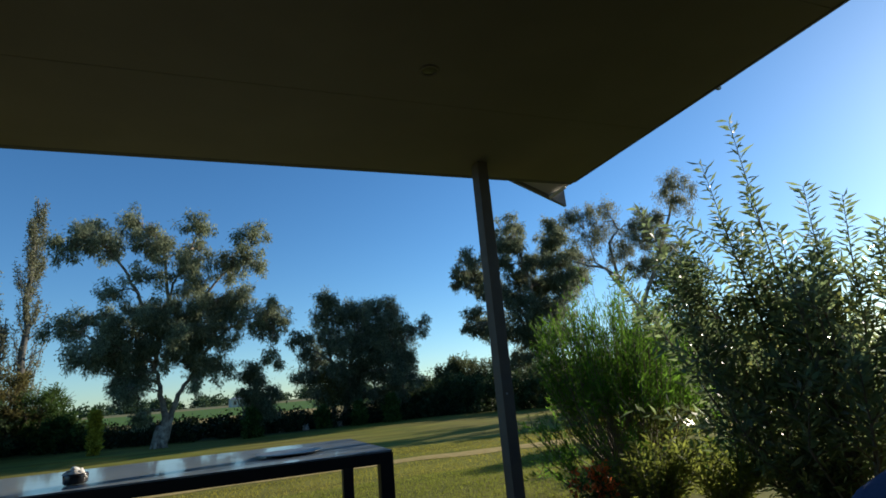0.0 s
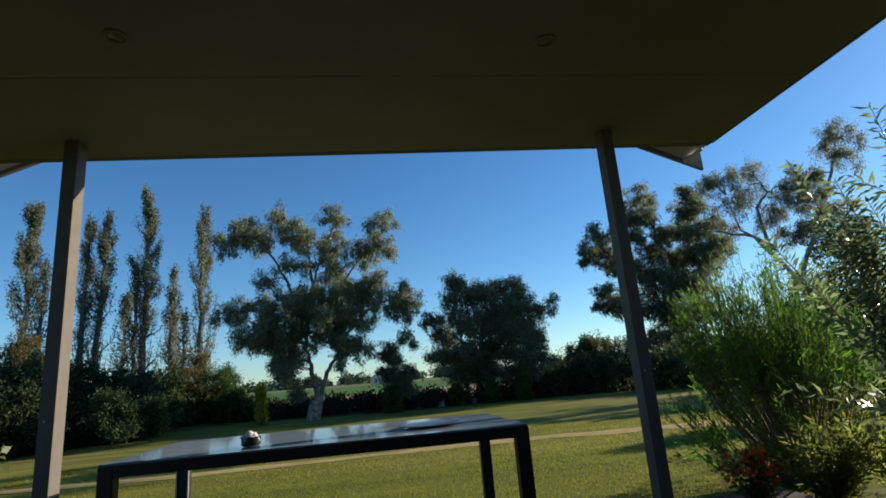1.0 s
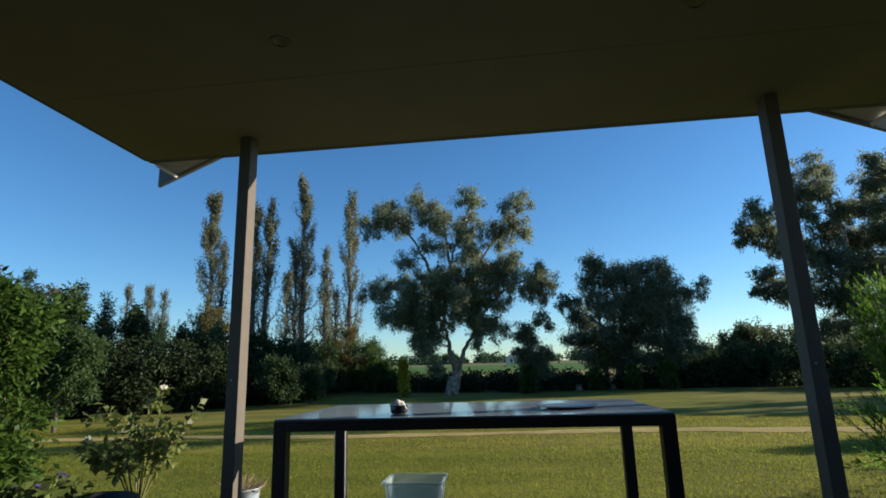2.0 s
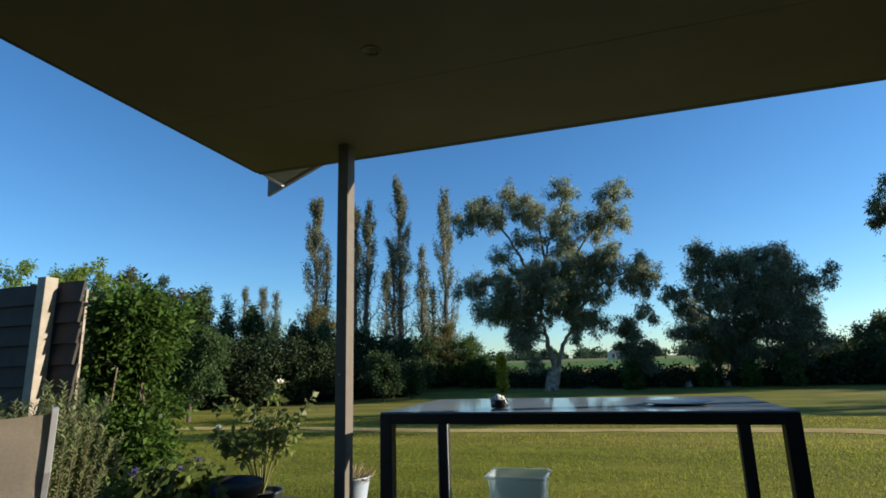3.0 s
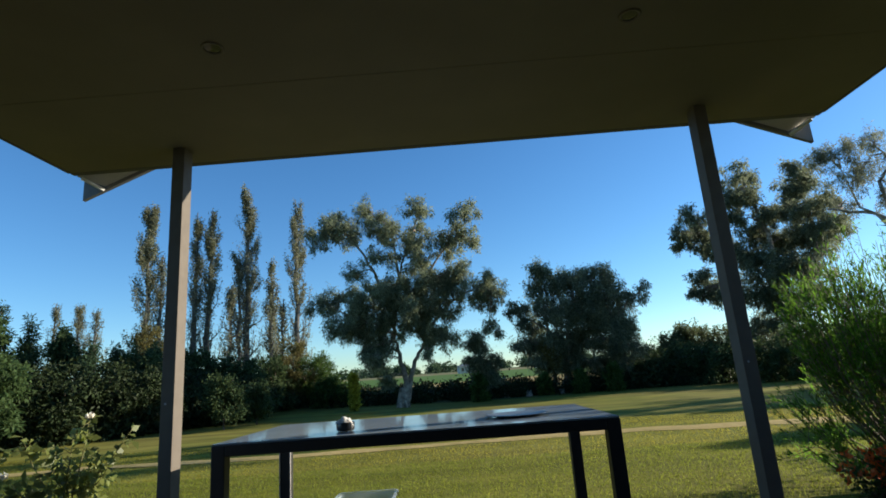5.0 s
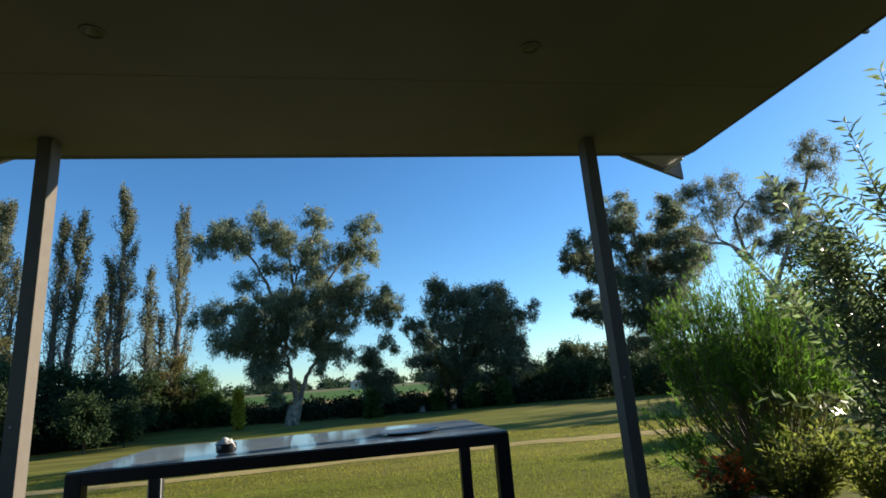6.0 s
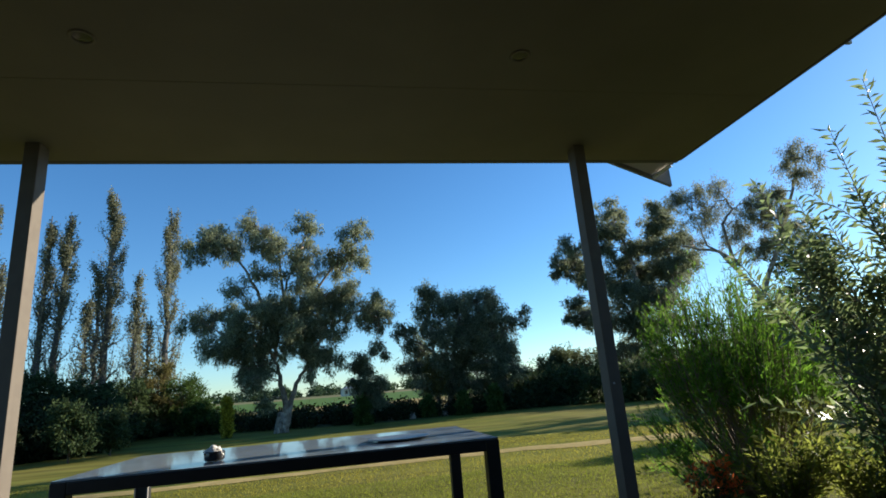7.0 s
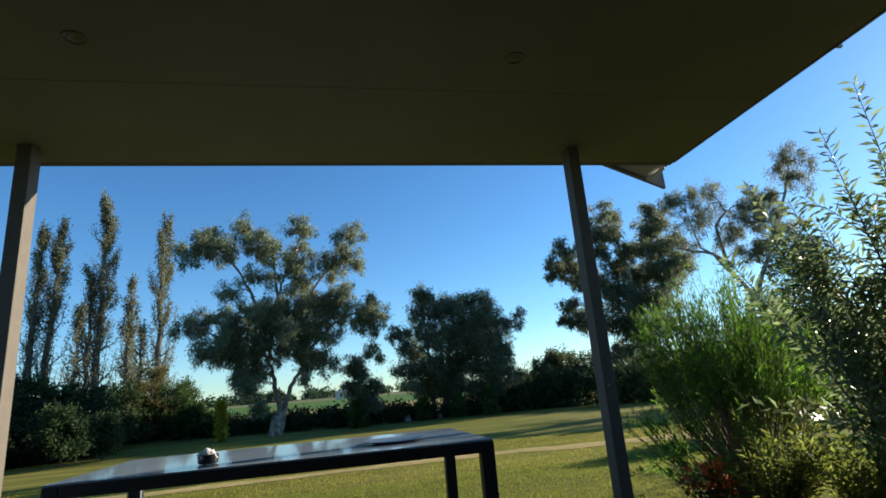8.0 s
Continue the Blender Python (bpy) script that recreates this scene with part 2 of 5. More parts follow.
# ---------------------------------------------------------------- building tools
def thing(name, m, label, category, group="", kind=""):
    ob = new(name)
    ob.empty_display_size = 0.1
    ob.matrix_world = m
    return tagged(ob, label, category, group, kind)


def link_mesh(name, mesh, mat, parent=None, label=""):
    if mat:
        mesh.materials.append(mat)
    ob = new(name, mesh)
    ob.parent = parent
    return tagged(ob, label)


def part(name, bm, mat, parent=None, label="", smooth=False):
    mesh = bpy.data.meshes.new(name)
    for f in bm.faces:
        f.smooth = smooth
    bm.to_mesh(mesh)
    bm.free()
    return link_mesh(name, mesh, mat, parent, label)


def box(size, centre, bevel=0.0, bm=None, turn=None):
    """A bevelled block, added to bm."""
    one = bmesh.new()
    bmesh.ops.create_cube(one, size=1.0)
    for v in one.verts:
        v.co = Vector((v.co.x * size[0], v.co.y * size[1], v.co.z * size[2]))
    if bevel:
        bmesh.ops.bevel(one, geom=one.edges[:], offset=bevel, segments=2, affect="EDGES", profile=0.6)
    m = Matrix.Translation(centre) @ (turn or Matrix())
    bmesh.ops.transform(one, matrix=m, verts=one.verts)
    if bm is None:
        return one
    keep = bpy.data.meshes.new("tmp")
    one.to_mesh(keep)
    one.free()
    bm.from_mesh(keep)
    bpy.data.meshes.remove(keep)
    return bm


def lathe(profile, n=32, bm=None, at=(0, 0, 0)):
    """A turned shape from (radius, height) pairs."""
    bm = bm or bmesh.new()
    rings = [[bm.verts.new((at[0] + max(r, 1e-4) * math.cos(2 * math.pi * k / n), at[1] + max(r, 1e-4) * math.sin(2 * math.pi * k / n), at[2] + z))
              for k in range(n)] for r, z in profile]
    for a, b in zip(rings, rings[1:]):
        for k in range(n):
            bm.faces.new((a[k], a[(k + 1) % n], b[(k + 1) % n], b[k]))
    return bm


class Shape:
    """Collects vertices and faces for from_pydata."""
    def __init__(self):
        self.v, self.f = [], []

    def tube(self, path, radii, n=6):
        start = len(self.v)
        path = [Vector(p) for p in path]
        for i, p in enumerate(path):
            d = (path[min(i + 1, len(path) - 1)] - path[max(i - 1, 0)]).normalized()
            a = d.cross(Vector((0.31, 0.95, 0.1))).normalized()
            b = d.cross(a)
            self.v += [tuple(p + radii[i] * (math.cos(2 * math.pi * k / n) * a + math.sin(2 * math.pi * k / n) * b)) for k in range(n)]
        for i in range(len(path) - 1):
            for k in range(n):
                q, r = start + i * n, (k + 1) % n
                self.f.append((q + k, q + r, q + n + r, q + n + k))
        self.f.append(tuple(start + (len(path) - 1) * n + k for k in range(n)))

    def mesh(self, name, mat, parent, label="", smooth=True):
        me = bpy.data.meshes.new(name)
        me.from_pydata(self.v, [], self.f)
        if smooth:
            me.polygons.foreach_set("use_smooth", [True] * len(me.polygons))
        me.update()
        return link_mesh(name, me, mat, parent, label)


def unit(a):
    return a / np.maximum(np.linalg.norm(a, axis=1, keepdims=True), 1e-6)


def leaf_part(name, pts, dirs, length, width, mat, parent, rng, label=""):
    """Many single leaves, each a creased four-cornered blade, in one mesh."""
    n = len(pts)
    d = unit(dirs)
    side = unit(np.cross(d, rng.normal(size=(n, 3))))
    up = np.cross(side, d)
    ln = length * rng.uniform(0.65, 1.25, (n, 1))
    wd = width * rng.uniform(0.7, 1.2, (n, 1))
    v = np.empty((n, 4, 3))
    v[:, 0] = pts
    v[:, 1] = pts + d * ln * 0.5 + side * wd * 0.5 + up * wd * 0.15
    v[:, 2] = pts + d * ln - up * ln * 0.12
    v[:, 3] = pts + d * ln * 0.5 - side * wd * 0.5 + up * wd * 0.15
    me = bpy.data.meshes.new(name)
    me.vertices.add(4 * n)
    me.vertices.foreach_set("co", v.reshape(-1))
    me.loops.add(4 * n)
    me.loops.foreach_set("vertex_index", np.arange(4 * n, dtype=np.int32))
    me.polygons.add(n)
    me.polygons.foreach_set("loop_start", np.arange(0, 4 * n, 4, dtype=np.int32))
    me.update(calc_edges=True)
    return link_mesh(name, me, mat, parent, label)


def in_lobes(lobes, n, rng, clump=0.12, per=24, split=6):
    """n leaf places in small tufts; every round lobe (x, y, z, radius) is broken into uneven smaller ones."""
    L = np.array(lobes, float)
    if split:
        L = np.repeat(L, split, 0)
        L[:, :3] += unit(rng.normal(size=(len(L), 3))) * L[:, 3:4] * rng.uniform(0.2, 1.0 + 0.35 * (split > 6), (len(L), 1)) * np.array([1.15, 1.0, 0.8])
        L[:, 3] *= rng.uniform(0.16, 0.42, len(L)) if split > 6 else rng.uniform(0.3, 0.6, len(L))
    w = L[:, 3] ** 2
    k = max(1, n // per)
    pick = rng.choice(len(L), k, p=w / w.sum())
    c = L[pick, :3] + unit(rng.normal(size=(k, 3))) * L[pick, 3:4] * rng.uniform(0.0, 1.0, (k, 1)) ** 0.45 * np.array([1.1, 1.0, 0.8])
    pts = np.repeat(c, per, 0) + rng.normal(size=(k * per, 3)) * clump * np.repeat(L[pick, 3:4] ** 0.5, per, 0)
    return pts, unit(pts - np.repeat(L[pick, :3], per, 0))


def limb(shape, a, b, r0, r1, rng, bend=0.12, steps=5, n=6):
    """A crooked branch from a to b."""
    a, b = Vector(a), Vector(b)
    s = (b - a).length
    path, radii = [], []
    for i in range(steps + 1):
        k = i / steps
        off = Vector(rng.normal(size=3)) * s * bend * math.sin(math.pi * k) * 0.5
        path.append(a.lerp(b, k) + off + Vector((0, 0, s * 0.08 * math.sin(math.pi * k))))
        radii.append(r0 + (r1 - r0) * k)
    shape.tube(path, radii, n)
    return path


EYE_SPOT = (0.46, 1.25)
GROUND = -0.08


def spot(az, d):
    """A place d metres from the seat on the veranda, az degrees to the left of straight ahead."""
    return EYE_SPOT[0] - d * math.sin(radians(az)), EYE_SPOT[1] + d * math.cos(radians(az))


def rise(x, y):
    """The ground's height: level lawn, a low mound, a bank that dips and paddocks that climb slowly."""
    d = math.hypot(x, y)
    z = GROUND + 0.32 * math.exp(-(((x + 8) / 5) ** 2 + ((y - 27) / 4) ** 2))
    z -= 0.5 * max(0, min(1, (y - 27) / 5)) * max(0, min(1, (60 - y) / 25))
    return z + 0.011 * max(0, d - 55) * (1 if d < 500 else 500 / d)


# ---------------------------------------------------------------- the ground
def build_ground():
    def axis(lo, hi, fine_lo, fine_hi, step):
        a = list(np.arange(fine_lo, fine_hi + 0.01, step))
        k, s = fine_hi, step
        while k < hi:
            s *= 1.35
            k += s
            a.append(min(k, hi))
        k, s = fine_lo, step
        while k > lo:
            s *= 1.35
            k -= s
            a.insert(0, max(k, lo))
        return a
    xs, ys = axis(-2600, 2600, -30, 30, 1.5), axis(-2600, 2600, -4, 60, 1.5)
    verts = [(x, y, rise(x, y) + 0.03 * (noise.noise((x * 0.3, y * 0.3, 0)) if y > 7 else 0)) for y in ys for x in xs]
    w = len(xs)
    faces = [(j * w + i, j * w + i + 1, j * w + w + i + 1, j * w + w + i) for j in range(len(ys) - 1) for i in range(w - 1)]
    me = bpy.data.meshes.new("ground")
    me.from_pydata(verts, [], faces)
    me.polygons.foreach_set("use_smooth", [True] * len(faces))
    ob = link_mesh("ground", me, M_GROUND)
    return tagged(ob, "mown green lawn running out to dry and green paddocks", "ground", kind="structure")


def lawn_height(x, y):
    return rise(x, y) + 0.03 * (noise.noise((x * 0.3, y * 0.3, 0)) if y > 7 else 0)


ground = build_ground()


def build_path():
    """A worn strip of bare dirt across the lawn, with ragged edges."""
    v, f = [], []
    xs = np.arange(-13, 12.01, 0.3)
    for i, x in enumerate(xs):
        c = 10.25 + 0.1 * math.sin(x * 0.5) - 0.022 * max(0, x - 2.5) ** 2
        wide = 0.5 + 0.06 * max(0, x)
        for k, o in enumerate((-0.4 * wide, -0.13 * wide, 0.13 * wide, 0.4 * wide)):
            y = c + o + (0.2 * noise.noise((x * 1.1, k * 7.0, 3)) if k in (0, 3) else 0)
            v.append((float(x), float(y), lawn_height(x, y) + (0.022 if k in (1, 2) else 0.008)))
        if i:
            a = (i - 1) * 4
            f += [(a + k, a + 4 + k, a + 5 + k, a + 1 + k) for k in range(3)]
    me = bpy.data.meshes.new("dirt_path")
    me.from_pydata(v, [], f)
    tagged(link_mesh("dirt_path", me, M_PATH), "pale worn dirt path crossing the lawn", "path", kind="structure")


build_path()


def build_grass():
    rng = np.random.default_rng(5)
    def patch(n, x0, x1, y0, y1, h, w):
        x, y = rng.uniform(x0, x1, n), rng.uniform(y0, y1, n)
        c = 10.25 + 0.1 * np.sin(x * 0.5) - 0.022 * np.maximum(0, x - 2.5) ** 2
        keep = np.abs(y - c) > rng.uniform(0.1, 0.6, n)
        x, y = x[keep], y[keep]
        z = np.array([lawn_height(a, b) for a, b in zip(x, y)])
        d = rng.normal(size=(len(x), 3)) * 0.45 + np.array([0, 0, 1.0])
        return np.stack([x, y, z], 1), d, h, w
    for mat, args in zip((M_NEARBLADE, M_BLADE), ((120000, -7, 7, 5.2, 8.5, 0.024, 0.005), (80000, -10, 9, 8.5, 12.5, 0.022, 0.008))):
        p, d, h, w = patch(*args)
        ob = leaf_part("lawn_grass", p, d, h, w, mat, None, rng)
        tagged(ob, "short mown lawn grass, yellowish green", "grass", kind="stuff")


build_grass()

# ---------------------------------------------------------------- the veranda
XL, XR, YF, ZC = -2.14, 3.04, 4.76, 2.53
XM = (XL + XR) / 2
part_slab = part("floor", box((5.9, 5.6, 0.14), (XM, 2.4, -0.07), 0.01), M_SLAB)
tagged(part_slab, "plain concrete veranda slab", "floor", kind="structure")
wall = part("wall_south", box((9.0, 0.2, 2.75), (XM, -0.3, 1.375)), M_BRICK)
tagged(wall, "plain rendered house wall behind the veranda", "wall", kind="structure")


# unseen side walls, added to cut the sky light under the roof
for nm, x in (("wall_west", XL - 0.13), ("wall_east", XR + 0.13)):
    tagged(part(nm, box((0.2, 2.2, 2.52), (x, 0.9, 1.26)), M_BRICK), "added unseen side wall that blocks sky light", "wall", kind="structure")


def build_ceiling():
    bm = bmesh.new()
    lines = [-0.2, 1.39, 2.59, 3.785, YF - 0.05]
    for a, b in zip(lines, lines[1:]):
        for c, d in ((XL, XR),):
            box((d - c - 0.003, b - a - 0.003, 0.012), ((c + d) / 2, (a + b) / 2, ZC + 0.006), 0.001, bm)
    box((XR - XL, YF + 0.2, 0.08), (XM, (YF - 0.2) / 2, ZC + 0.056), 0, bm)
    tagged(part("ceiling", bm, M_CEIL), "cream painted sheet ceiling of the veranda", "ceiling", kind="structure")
    trim = part("trim", box((XR - XL + 0.03, 0.05, 0.10), (XM, YF - 0.022, ZC + 0.050), 0.004), M_TRIM)
    tagged(trim, "dark metal edge trim along the ceiling front", "trim", kind="structure")
    for x in (XL - 0.012, XR + 0.012):
        side = part("trim", box((0.022, YF + 0.15, 0.16), (x, (YF - 0.25) / 2, ZC + 0.078), 0.003), M_TRIM)
        tagged(side, "dark fascia along the veranda eave", "trim", kind="structure")


build_ceiling()


def build_roof():
    """A low gabled roof over the veranda, its barge boards dropping below the ceiling at the eaves."""
    slope, half = math.tan(radians(22.5)), (XR - XL) / 2 + 0.03
    low = 2.39
    roof = thing("veranda_roof", Matrix(), "grey steel gable roof over the veranda", "roof", kind="structure")
    top = low + half * slope
    for s in (-1, 1):
        bm = bmesh.new()
        pts = [(XM, top + 0.17), (XM + s * half, low + 0.17), (XM + s * half, low + 0.23), (XM, top + 0.23)]
        a = [bm.verts.new((x, -0.5, z)) for x, z in pts]
        b = [bm.verts.new((x, 4.94, z)) for x, z in pts]
        bm.faces.new(a[::-1]), bm.faces.new(b)
        for k in range(4):
            bm.faces.new((a[k], a[(k + 1) % 4], b[(k + 1) % 4], b[k]))
        part("roof_sheet", bm, M_ROOF, roof)
        bm = bmesh.new()
        pts = [(XM, top), (XM + s * half, low), (XM + s * half, low + 0.17), (XM, top + 0.17)]
        a = [bm.verts.new((x, 4.885, z)) for x, z in pts]
        b = [bm.verts.new((x, 4.915, z)) for x, z in pts]
        bm.faces.new(a[::-1]), bm.faces.new(b)
        for k in range(4):
            bm.faces.new((a[k], a[(k + 1) % 4], b[(k + 1) % 4], b[k]))
        part("barge_board", bm, M_BARGE, roof, "grey painted barge board")
        # sloped lining between the ceiling edge and the barge board
        bm = bmesh.new()
        lift = 0.03
        xin, xout = XM + s * (half - 0.75), XM + s * (half - 0.16)
        zi, zo = low + lift + 0.75 * slope, low + lift + 0.16 * slope
        c = [(xin, 4.764, zi), (xin, 4.884, zi), (xout, 4.884, zo), (XM + s * (half - 0.035), 4.764, ZC - 0.006)]
        lo4, hi4 = [bm.verts.new(p) for p in c], [bm.verts.new((p[0], p[1], p[2] + 0.012)) for p in c]
        bm.faces.new(lo4[::-1]), bm.faces.new(hi4)
        for k in range(4):
            bm.faces.new((lo4[k], lo4[(k + 1) % 4], hi4[(k + 1) % 4], hi4[k]))
        part("eave_lining", bm, M_SOFFIT, roof, "pale eave lining board")
        # white bar in place of the sunlit sliver along the eave edge
        edge = Shape()
        edge.tube([(c[2][0] + s * 0.004, 4.882, c[2][2] - 0.03), (c[3][0] - s * 0.03, 4.766, c[3][2] - 0.012)], [0.014, 0.014], 4)
        edge.mesh("lit_edge_strip", M_WHITE, roof, "white strip painting the sunlit sliver of the eave", smooth=False)
    bm = bmesh.new()
    pts = [(XL, ZC + 0.1), (XR, ZC + 0.1), (XM, top + 0.15)]
    a, b = [bm.verts.new((x, 4.70, z)) for x, z in pts], [bm.verts.new((x, 4.75, z)) for x, z in pts]
    bm.faces.new(a), bm.faces.new(b[::-1])
    for k in range(3):
        bm.faces.new((a[(k + 1) % 3], a[k], b[k], b[(k + 1) % 3]))
    part("gable_infill", bm, M_BARGE, roof)
    return roof


build_roof()


def build_post(x, label):
    ob = thing("veranda_post", pose(x, 4.5, 0), label, "post", "veranda posts", "structure")
    part("shaft", box((0.078, 0.108, ZC - 0.004), (0, 0, ZC / 2), 0.005), M_POST, ob)
    part("base_plate", box((0.16, 0.16, 0.01), (0, 0, 0.005), 0.002), M_POST, ob)
    screw = lathe([(0.0, 0.004), (0.006, 0.003), (0.007, 0.0)], 10)
    bmesh.ops.transform(screw, matrix=pose(-0.01, -0.054, 0.93, 90), verts=screw.verts)
    part("screw", screw, M_ALU, ob)
    return ob


build_post(-1.243, "brown-grey square steel veranda post, sunlit on one side")
build_post(2.102, "brown-grey square steel veranda post beside the shrubs")


def build_downlight():
    ob = thing("ceiling_downlight", pose(-0.57, 3.46, ZC), "small recessed round downlight, switched off", "light", "ceiling downlights")
    part("ring", lathe([(0.052, 0.002), (0.052, -0.004), (0.048, -0.007), (0.040, -0.006), (0.036, 0.001)], 32), M_CEIL, ob, smooth=True)
    part("lens", lathe([(0.0, -0.003), (0.02, -0.0025), (0.036, -0.001)], 24), M_JAR, ob, smooth=True)
    return ob


lamp = build_downlight()
copy_thing(lamp, pose(1.37, 3.48, ZC))

# small bright clip on the eave edge
clip = part("eave_clip", box((0.03, 0.02, 0.025), (XR + 0.03, 3.27, ZC + 0.005), 0.004), M_ALU)
tagged(clip, "small bright metal clip on the eave edge", "clip")


# ---------------------------------------------------------------- the table and what stands on it
def build_table():
    x0, x1, y0, y1, h = -0.665, 1.145, 3.76, 4.745, 0.75
    ob = thing("outdoor_table", pose((x0 + x1) / 2, (y0 + y1) / 2, 0), "black metal outdoor table with a frosted grey glass top", "table")
    w, d = x1 - x0, y1 - y0
    for s in (-1, 1):
        part("rail", box((w - 0.124, 0.06, 0.047), (0, s * (d / 2 - 0.03), h - 0.0325), 0.004), M_METAL, ob)
        part("rail", box((0.06, d - 0.124, 0.047), (s * (w / 2 - 0.03), 0, h - 0.0325), 0.004), M_METAL, ob)
        for k in (-1, 1):
            part("leg", box((0.062, 0.062, h - 0.009), (s * (w / 2 - 0.031), k * (d / 2 - 0.031), (h - 0.009) / 2), 0.005), M_METAL, ob)
    # two pale strips paint the sun-caught edges of the back left leg
    for dx in (-0.031, 0.031):
        part("lit_edge_strip", box((0.007, 0.007, h - 0.07), (-w / 2 + 0.031 + dx, d / 2 - 0.064, (h - 0.07) / 2), 0.001), M_SOFFIT, ob, "pale strip painting the leg's sunlit edge")
    part("tabletop", box((w - 0.006, d - 0.006, 0.008), (0, 0, h - 0.0045), 0.002), M_TOP, ob, "frosted grey glass top")
    return ob


build_table()


def build_bowl():
    ob = thing("shell_bowl", pose(-0.108, 3.97, 0.7515), "small dark glazed bowl of white shells on the table", "bowl")
    part("bowl", lathe([(0.0, 0.0), (0.036, 0.0), (0.043, 0.006), (0.044, 0.035), (0.041, 0.04), (0.038, 0.036), (0.035, 0.016), (0.0, 0.014)], 28), M_JAR, ob, smooth=True)
    rng = random.Random(3)
    for i in range(7):
        bm = bmesh.new()
        bmesh.ops.create_icosphere(bm, subdivisions=2, radius=0.023)
        for v in bm.verts:
            v.co *= 1 + 0.3 * noise.noise(v.co * 60 + Vector((i, 0, 0)))
        a = i * 2.4
        r = 0.022 if i else 0
        m = pose(r * math.cos(a), r * math.sin(a), 0.034 + (0.01 if i == 0 else 0.0), rng.uniform(0, 90), rng.uniform(0, 90), 0) @ Matrix.Diagonal((1.1, 0.8, 0.7, 1))
        bmesh.ops.transform(bm, matrix=m, verts=bm.verts)
        part("shell", bm, M_SHELL, ob, smooth=True)


build_bowl()


def build_dish():
    ob = thing("shallow_dish", pose(0.73, 4.14, 0.7515), "wide shallow dark glass dish on the table", "dish")
    part("dish", lathe([(0.0, 0.0), (0.07, 0.0), (0.12, 0.003), (0.155, 0.009), (0.158, 0.011), (0.152, 0.011), (0.115, 0.006), (0.0, 0.004)], 40), M_DISH, ob, smooth=True)


build_dish()


def build_tub():
    """An open storage tub with thin tapered walls and a rolled rim."""
    ob = thing("plastic_tub", pose(-0.19, 4.86, 0), "open clear plastic storage tub standing on the paving", "tub")
    def ring(bm, w, d, z):
        r = 0.03
        out = []
        for cx, cy, a0 in ((1, 1, 0), (-1, 1, 90), (-1, -1, 180), (1, -1, 270)):
            for k in range(4):
                a = radians(a0 + 30 * k)
                out.append(bm.verts.new((cx * (w / 2 - r) + r * math.cos(a), cy * (d / 2 - r) + r * math.sin(a), z)))
        return out
    def loft(spec, cap):
        bm = bmesh.new()
        rings = [ring(bm, *s) for s in spec]
        for a, b in zip(rings, rings[1:]):
            for k in range(16):
                bm.faces.new((a[k], a[(k + 1) % 16], b[(k + 1) % 16], b[k]))
        if cap:
            bm.faces.new(rings[0][::-1])
        return bm
    part("body", loft([(0.31, 0.23, 0.002), (0.315, 0.235, 0.01), (0.355, 0.275, 0.278), (0.352, 0.272, 0.278), (0.310, 0.230, 0.012)], True), M_PLASTIC, ob, smooth=True)
    part("rim", loft([(0.354, 0.274, 0.266), (0.385, 0.305, 0.266), (0.39, 0.31, 0.278), (0.385, 0.305, 0.286), (0.352, 0.272, 0.286)], False), M_PLASTIC, ob, smooth=True)


build_tub()


# ---------------------------------------------------------------- trees
def tufts(lobes, n, rng, split=18, per=12, droop=0.08, reach=1.3):
    """n leaf places: every round clump (x, y, z, radius) breaks into uneven hanging tufts."""
    L = np.array(lobes, float)
    L = np.repeat(L, split, 0)
    L[:, :3] += unit(rng.normal(size=(len(L), 3))) * L[:, 3:4] * reach * rng.uniform(0, 1, (len(L), 1)) ** 0.6 * np.array([1.0, 1.0, 0.85])
    L[:, 3] *= rng.uniform(0.16, 0.42, len(L))
    w = L[:, 3] ** 2
    k = max(1, n // per)
    pick = rng.choice(len(L), k, p=w / w.sum())
    c = L[pick, :3] + unit(rng.normal(size=(k, 3))) * L[pick, 3:4] * rng.uniform(0, 1, (k, 1)) ** 0.5
    spread = 0.05 + 0.12 * np.repeat(L[pick, 3:4], per, 0)
    pts = np.repeat(c, per, 0) + rng.normal(size=(k * per, 3)) * spread
    pts[:, 2] -= np.abs(rng.normal(size=k * per)) * droop
    return pts, unit(pts - np.repeat(L[pick, :3], per, 0))


